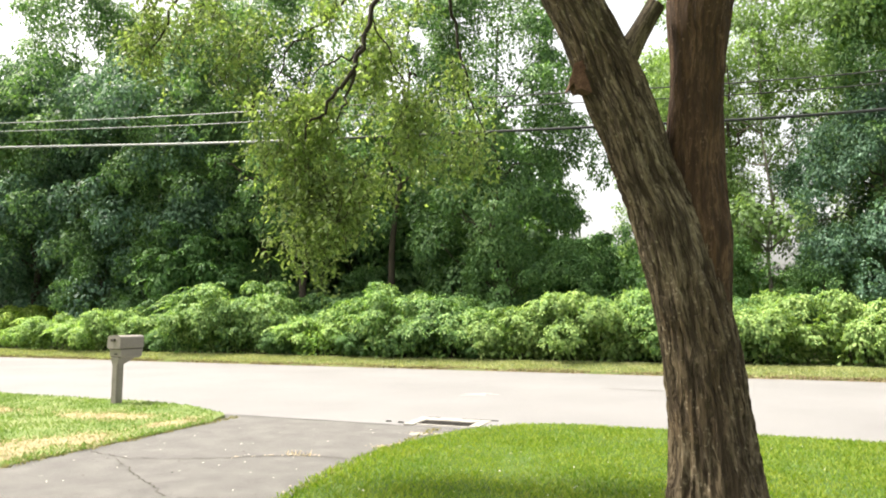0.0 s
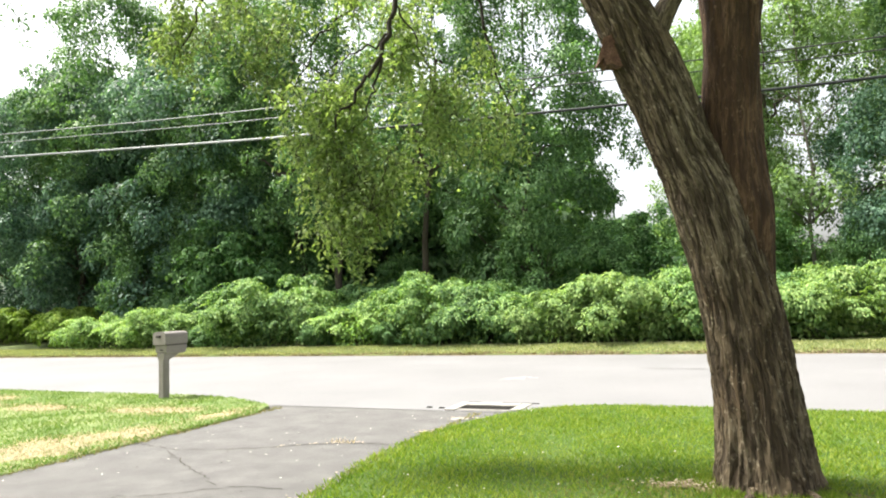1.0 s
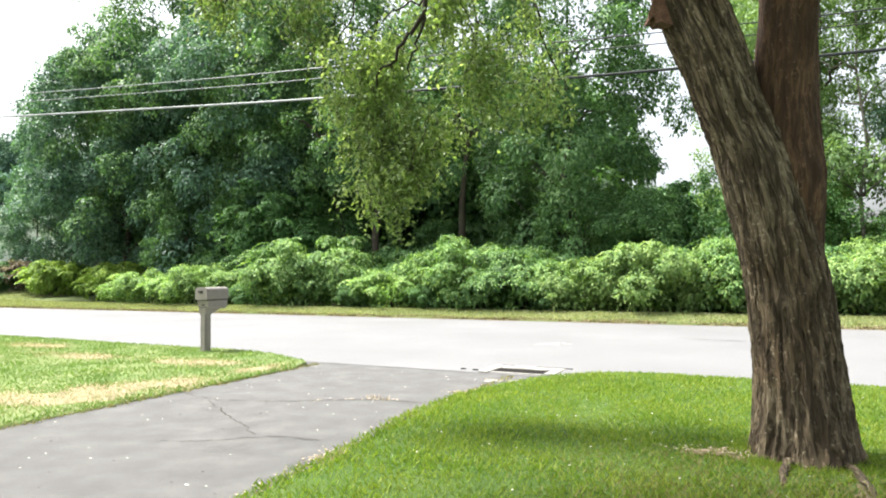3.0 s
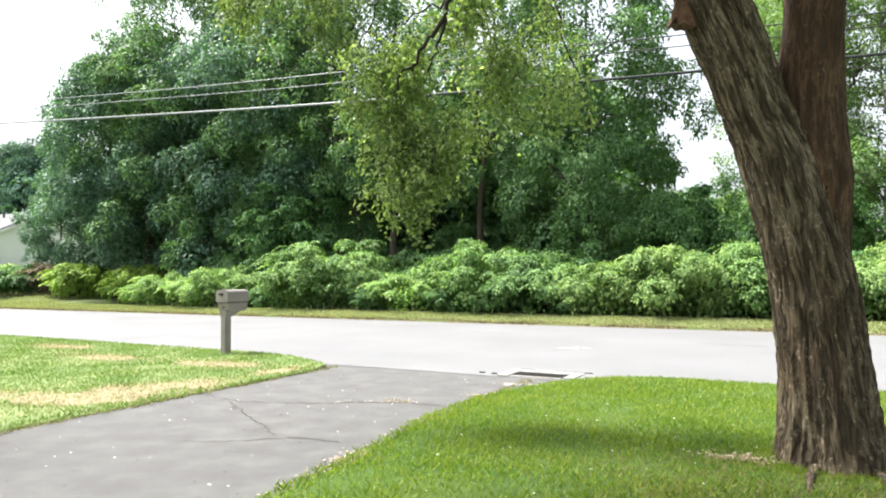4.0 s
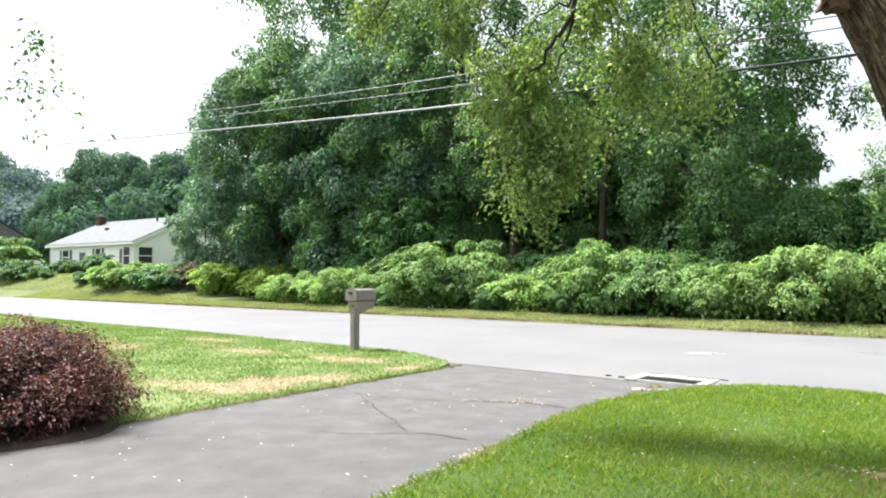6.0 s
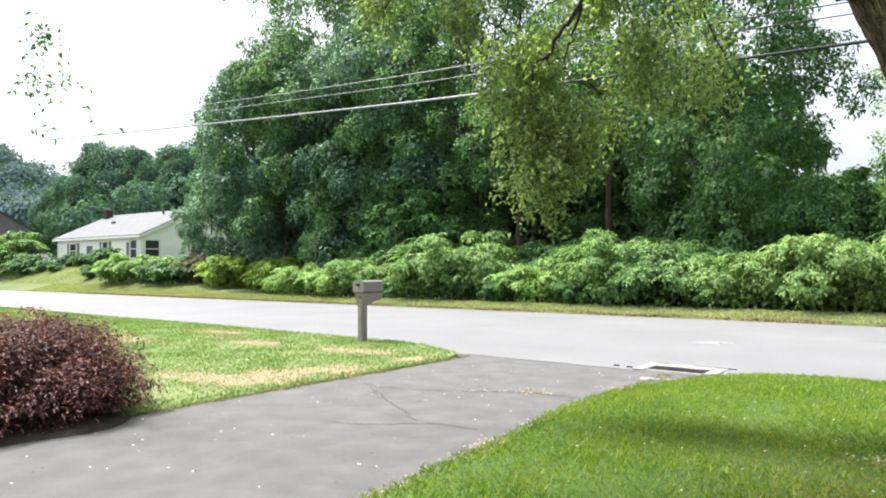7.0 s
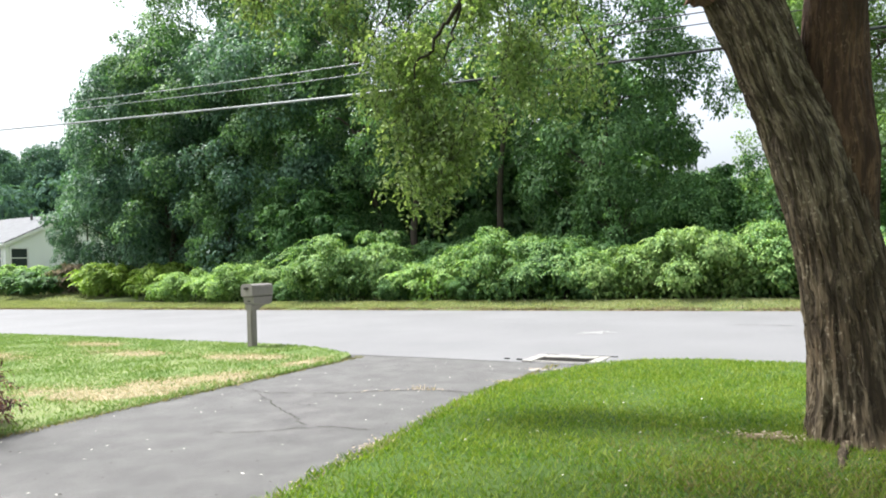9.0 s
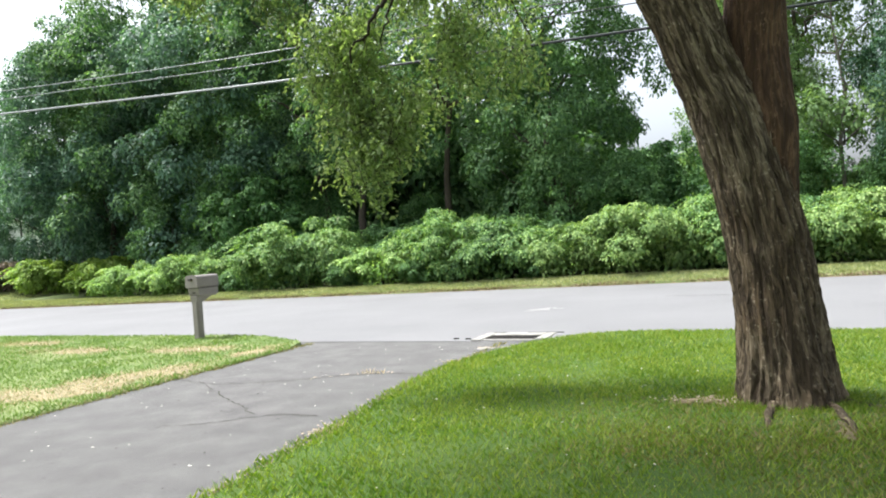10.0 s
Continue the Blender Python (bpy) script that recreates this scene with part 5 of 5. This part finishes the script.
def red_maple():
    rng = np.random.default_rng(55)
    root = new("japanese_maple")
    tagged(root, "low weeping dark red maple beside the driveway", "shrub")
    root.matrix_basis = pose(-7.1, 5.35, 0.05)
    for k in range(6):
        a = k * 1.05
        way = bend((0, 0, -0.05), (math.cos(a) * 0.7, math.sin(a) * 0.7, 0.75), 0.15, 6, 0.03, rng)
        link("branch", grid_mesh("branch", tube(way, [0.035 * (1 - 0.1 * j) for j in range(7)], 7, 0.3, k), closed=True), M_BARK_FAR, root)
    out = []
    for k in range(900):
        a = rng.uniform(0, 2 * math.pi)
        el = math.asin(0.3 + 0.7 * rng.uniform(0, 1) ** 1.1)
        r = rng.uniform(0.5, 1.05) ** 0.7 * (1 + 0.08 * math.sin(a * 4))
        c = np.array((math.cos(a) * math.cos(el) ** 0.8 * 1.5 * r, math.sin(a) * math.cos(el) ** 0.8 * 1.36 * r, 0.06 + math.sin(el) * 0.98 * r))
        out.append(spray_leaves(rng, c, rng.uniform(0.12, 0.26), (math.cos(a), math.sin(a)), 80, 0.05, 0.017, 0.15))
    for k in range(330):
        a, z = rng.uniform(0, 2 * math.pi), rng.uniform(0.05, 0.5)
        r = rng.uniform(0.5, 1.0) * (0.78 + 0.3 * z)
        out.append(spray_leaves(rng, np.array((math.cos(a) * 1.72 * r, math.sin(a) * 1.6 * r, z * (1.5 - r))), rng.uniform(0.12, 0.24), (math.cos(a), math.sin(a)), 60, 0.05, 0.02, 0.4))
    for k in range(14):
        a = rng.uniform(0, 2 * math.pi)
        t = np.linspace(0, 1, 26)[:, None]
        c = np.array((math.cos(a) * 0.7, math.sin(a) * 0.7, 0.85)) + t * np.array((math.cos(a) * 0.75, math.sin(a) * 0.75, 0.22)) - t ** 2 * np.array((0, 0, 0.4))
        out.append(leaf_quads(rng, c + rng.normal(size=(26, 3)) * 0.03, rng.normal(size=(26, 3)) + (0, 0, -0.3), 0.065, 0.024, 0.3))
    link("foliage", quads("foliage", np.concatenate(out)), L_MAPLE, root)
    return root


red_maple()


def shaded_bed():
    """Dark soil under the maple, between lawn and driveway; its colour also carries the deep shade."""
    rows = []
    for r in np.linspace(0.02, 1, 14):
        ring = []
        for k in range(48):
            a = 2 * math.pi * k / 48
            q = r * (1.72 + 0.1 * math.sin(a * 3) + 0.06 * math.sin(a * 7 + 1))
            ring.append((-7.3 + math.cos(a) * q * 1.05, 5.08 + math.sin(a) * q * 0.95, (0.03 + 0.05 * (1 - r ** 2)) if r < 0.99 else -0.05))
        rows.append(ring)
    tagged(link("shaded_bed", grid_mesh("shaded_bed", rows, closed=True), M_BEDSHADE), "dark soil under the red maple, coloured for its deep shade", "bed", kind="structure")


shaded_bed()

# ---- cracks, litter, bare soil ----


def ribbon(points, width, z, seed):
    """A thin wandering strip laid on the asphalt."""
    rng = np.random.default_rng(seed)
    bm = bmesh.new()
    prev = None
    for k in range(len(points) - 1):
        (u0, n0), (u1, n1) = points[k], points[k + 1]
        steps = max(2, int(math.hypot(u1 - u0, n1 - n0) / (0.06 if width < 0.1 else 0.22)))
        for j in range(steps):
            t = j / steps
            c = along(u0 + (u1 - u0) * t + rng.normal() * 0.022, n0 + (n1 - n0) * t + rng.normal() * 0.022, z)
            side = along(-(n1 - n0), u1 - u0).normalized() * width * rng.uniform(0.1, 0.9)
            pair = bm.verts.new(c + side), bm.verts.new(c - side)
            if prev:
                bm.faces.new((prev[0], prev[1], pair[1], pair[0]))
            prev = pair
    return bm


for k, (pts, w) in enumerate([
        ([(-7.24, 6.56), (-6.5, 6.4), (-6.0, 6.51), (-5.57, 6.69), (-4.96, 7.08), (-4.46, 7.3), (-3.7, 7.29)], 0.015),
        ([(-6.58, 6.34), (-5.7, 5.77), (-5.16, 5.48), (-4.66, 5.12)], 0.011),
        ([(-5.4, 4.56), (-4.95, 4.82), (-4.66, 5.1), (-4.34, 5.26), (-3.93, 5.28)], 0.013)]):
    part("crack", ribbon(pts, w, 0.002, k), M_CRACK, DRIVEWAY, "dark crack across the asphalt")
for k, pts in enumerate([[(-3.98, 9.06), (-3.8, 9.14), (-3.64, 9.17)], [(-3.6, 9.2), (-3.45, 9.25), (-3.33, 9.3)]]):
    part("concrete_strip", ribbon(pts, 0.16, 0.008, 30 + k), M_CONC, DRIVEWAY, "pale broken concrete strip by the drain")
part("crack", ribbon([(-7.5, 9.79), (-6.99, 9.82), (-5.19, 9.77), (-4.5, 9.8)], 0.006, 0.009, 9), M_CRACK, DRIVEWAY, "seam between driveway and street")
part("crack", ribbon([(-2.15, 15.9), (-1.5, 15.82), (-0.7, 15.78)], 0.035, 0.06, 10), M_CRACK, ROAD, "dark tar line on the street")

for k, (u0, n0, w, reach) in enumerate([(-4.55, 13.5, 0.14, 0.4), (-4.42, 13.75, 0.34, 0.36), (-4.28, 14.0, 0.28, 0.28), (-4.68, 13.75, 0.12, 0.2), (-4.12, 13.85, 0.12, 0.16)]):
    part("pale_patch", ribbon([(u0 - reach / 2, n0), (u0, n0 + 0.05), (u0 + reach / 2, n0 + 0.1)], w, 0.055, 14 + k), M_SCUFF, ROAD, "pale scuffed patch on the street")
part("road_edge", ribbon([(-58, 20.36), (-40, 20.34), (-25, 20.38), (-10, 20.34), (0, 20.38), (18, 20.36)], 0.2, 0.012, 12), M_EDGE, ROAD, "crumbled soil along the far edge")

rng = np.random.default_rng(61)


def flakes(name, spots, size, material, label, z=0.004):
    c = len(spots)
    u, n = np.array(spots).T
    pos = np.stack([CU * u - SU * n, SU * u + CU * n, z + 0 * u], -1)
    a = rng.uniform(0, 6.28, c)
    way = np.stack([np.cos(a), np.sin(a), rng.uniform(0, 0.25, c)], -1)
    tagged(link(name, quads(name, leaf_quads(rng, pos, way, size, size * 0.7, 0, 6.0)), material), label, "litter", kind="stuff")


flakes("fallen_petals", [(rng.uniform(-7.2, -3.3), rng.uniform(1.5, 9.4)) for k in range(95)], 0.03, M_LITTER, "pale fallen petals scattered over the driveway")
edge = [(n0, -3.74 + float(shift_right(n0))) for n0 in rng.uniform(2.4, 8.6, 170)]
flakes("edge_litter", [(u0 + rng.normal() * 0.06 - 0.03, n0) for n0, u0 in edge] + [(rng.uniform(-4.0, -3.5), 9.2 + rng.normal() * 0.04) for k in range(40)] + [(-3.62 + rng.normal() * 0.07, 4.8 + rng.normal() * 0.17) for k in range(60)] + [(-3.85 + rng.normal() * 0.12, 8.1 + rng.normal() * 0.05) for k in range(70)] + [(u0, np.interp(u0, (-5.57, -4.96, -4.46), (6.69, 7.08, 7.3)) + rng.normal() * 0.02) for u0 in rng.uniform(-5.3, -4.3, 50)], 0.034, M_STRAW, "dry litter along the lawn's edge", 0.007)
flakes("lawn_petals", [(rng.uniform(-3.3, 1.5), rng.uniform(3.0, 9.8)) for k in range(90)], 0.026, M_LITTER, "pale petals and clover heads scattered in the grass", 0.062)
flakes("soil_litter", [(-0.55 + rng.normal() * 0.2, 6.2 + rng.normal() * 0.07) for k in range(90)], 0.03, M_STRAW, "dry litter on the bare soil by the trunk", 0.062)
flakes("dead_leaves", [(rng.uniform(-7.0, -3.4), rng.uniform(1.5, 9)) for k in range(60)], 0.03, M_CRACK, "small dark dead leaves on the driveway")

DRY = ((-12.3, 8.5, 0.9, 0.32), (-8.9, 5.2, 0.7, 0.36), (-8.2, 6.0, 0.55, 0.5), (-8.0, 6.9, 0.4, 0.5), (-8.2, 5.5, 0.4, 0.3), (-9.4, 8.75, 0.8, 0.34), (-15, 9.4, 0.8, 0.3), (-16, 7.2, 1.6, 0.4), (-13.6, 5.4, 0.9, 0.35), (-7.75, 8.6, 0.2, 0.5))
WORN = ((-0.62, 6.2, 0.27, 0.13), (-0.34, 6.32, 0.18, 0.16), (-0.14, 5.5, 0.05, 0.26), (0.45, 5.5, 0.06, 0.26), (0.25, 5.95, 0.28, 0.07), (0.9, 6.25, 0.25, 0.08))


def ripple(u, n):
    return (np.sin(u * 2.1 + n * 1.3) + np.sin(u * -1.7 + n * 2.9 + 1) + np.sin(u * 4.3 + n * 3.7 + 2) + np.sin(u * 7.9 - n * 6.1)) / 4


def patchy(spots, u, n):
    """How dry or worn a place is, 0 to 1."""
    p = sum(np.exp(-((u - a) / c) ** 2 - ((n - b) / d) ** 2) for a, b, c, d in spots)
    return np.clip(p * (1.5 + 1.5 * ripple(u * 1.7, n * 1.7)), 0, 1)


def off_bed(u, n):
    return ((CU * u - SU * n + 7.3) / 1.7) ** 2 + ((SU * u + CU * n - 5.08) / 1.55) ** 2 > 1


def bare_soil(spots, u0, u1, n0, n1, material, label):
    """Worn ground with a ragged edge, laid just over the lawn."""
    bm = bmesh.new()
    uu, nn = np.linspace(u0, u1, int((u1 - u0) / 0.05)), np.linspace(n0, n1, int((n1 - n0) / 0.05))
    gu, gn = np.meshgrid(uu, nn)
    p = patchy(spots, gu, gn) + 0.12 * ripple(gu * 6, gn * 6)
    z = lawn_z(gu, gn) + 0.024 * smooth_step(0.4, 0.8, p) - 0.014
    rows, cols = gu.shape
    verts = [[bm.verts.new(along(gu[i, j], gn[i, j], z[i, j])) for j in range(cols)] for i in range(rows)]
    for i in range(rows - 1):
        for j in range(cols - 1):
            if p[i, j] > 0.5 and gu[i, j] - shift_left(gn[i, j]) < (-7.5 if u1 < 0 else 99):
                bm.faces.new((verts[i][j], verts[i][j + 1], verts[i + 1][j + 1], verts[i + 1][j]))
    bmesh.ops.delete(bm, geom=[v for v in bm.verts if not v.link_faces], context="VERTS")
    tagged(part("bare_soil", bm, material, None, smooth=True), label, "soil", kind="structure")


bare_soil(WORN, -1.6, 1.9, 4.0, 7.0, M_DIRT, "worn bare soil and roots round the trunk")
bare_soil(DRY, -15.6, -7.3, 4.4, 9.8, M_THATCH, "dry straw-coloured bare patches in the lawn")

# ---- grass ----
rng = np.random.default_rng(90)
build_blades("lawn_grass", L_GRASS, 205000, (-4, 9, 1.5, 10.8, lambda u, n: on_right(u, n) & (rng.uniform(0, 1, len(u)) > 0.65 * patchy(WORN, u, n)), 0.8), rng, "green mown grass under the shade tree", 0.05, lawn_z, 0.8, 0.008)
build_blades("near_lawn_grass", L_GRASS, 75000, (-3.4, 6, -3.0, 1.6, lambda u, n: u - shift_right(n) > -3.72, 1.0), rng, "green mown grass beside the driveway", 0.055, lawn_z, 0.8, 0.011)
build_blades("thin_lawn_grass", L_GRASSDRY, 205000, (-36, -6.5, 2.0, 10.8, lambda u, n: on_left(u, n) & off_bed(u, n) & (rng.uniform(0, 1, len(u)) > 0.72 * patchy(DRY, u, n)), 0.9), rng, "patchy green grass by the driveway", 0.05, lawn_z, 0.8, 0.008)
build_blades("straw_grass", L_STRAW, 220000, (-18, -6.5, 2.0, 10.8, lambda u, n: on_left(u, n) & off_bed(u, n) & (rng.uniform(0, 1, len(u)) < patchy(DRY, u, n)), 0.9), rng, "dry straw-coloured grass patches", 0.04, lawn_z, 1.1)
build_blades("verge_grass", L_VERGE, 90000, (-60, 20, FAR, FAR + 2.4, lambda u, n: n > FAR + 0.05, 1.0), rng, "short dry roadside grass", 0.07, terrain, 0.5, 0.014)
THIN = ((0.3, 4.8, 1.3, 0.7), (1.6, 5.5, 1.2, 0.7), (-0.6, 5.7, 0.7, 0.5), (2.5, 4.5, 1.2, 0.8))
build_blades("worn_grass", L_WORN, 65000, (-2, 4.5, 3.0, 7.0, lambda u, n: rng.uniform(0, 1, len(u)) < 0.7 * patchy(THIN, u, n), 1.0), rng, "thin dry grass round the trunk", 0.045, lawn_z, 1.0, 0.006)
build_blades("trunk_foot_grass", L_GRASS, 14000, (-0.8, 1.3, 5.1, 6.6, lambda u, n: np.abs(np.hypot(CU * u - SU * n - 2.32, SU * u + CU * n - 6.0) - 0.5) < 0.08 + 0.1 * ripple(u * 5, n * 5), 1.0), rng, "longer grass round the trunk's foot", 0.065, lawn_z, 0.6, 0.006)
build_blades("house_lawn_grass", L_VERGE, 60000, (-90, -38, FAR + 2.2, FAR + 8.2, lambda u, n: n > FAR + 2.2, 1.0), rng, "mown grass on the house lawn", 0.07, terrain, 0.5, 0.02)
build_blades("edge_grass", L_WORN, 60000, (-9.0, -2.8, 2.0, 9.6, lambda u, n: (np.abs(u - shift_right(n) + 3.76) < 0.05 + 0.06 * ripple(u * 3, n * 3)) | (np.abs(u - shift_left(n) + 7.36) < 0.07 + 0.06 * ripple(u * 3, n * 3)), 1.0), rng, "dry grass hanging over the driveway's edges", 0.04, lambda u, n: 0.012 + 0 * u, 1.3, 0.006)
build_blades("crack_weeds", L_STRAW, 9000, (-5.4, -3.2, 4.3, 7.6, lambda u, n: (((u + 3.47) / 0.13) ** 2 + ((n - 4.76) / 0.2) ** 2 < rng.uniform(0, 1.4, len(u))) | (((u + 4.62) / 0.26) ** 2 + ((n - 7.27) / 0.05) ** 2 < rng.uniform(0, 1.2, len(u))), 1.0), rng, "dry weeds rooted in the driveway's cracks and edge", 0.06, lambda u, n: 0.012 + 0 * u, 0.7, 0.005)
build_blades("verge_edge_grass", L_DEAD, 60000, (-50, 18, FAR - 0.05, FAR + 0.75, lambda u, n: n < FAR + 0.3 + 0.45 * ripple(u * 0.9, n * 2), 1.0), rng, "dead brown grass and soil along the road edge", 0.05, lambda u, n: np.maximum(terrain(u, n), 0.0), 0.9, 0.016)
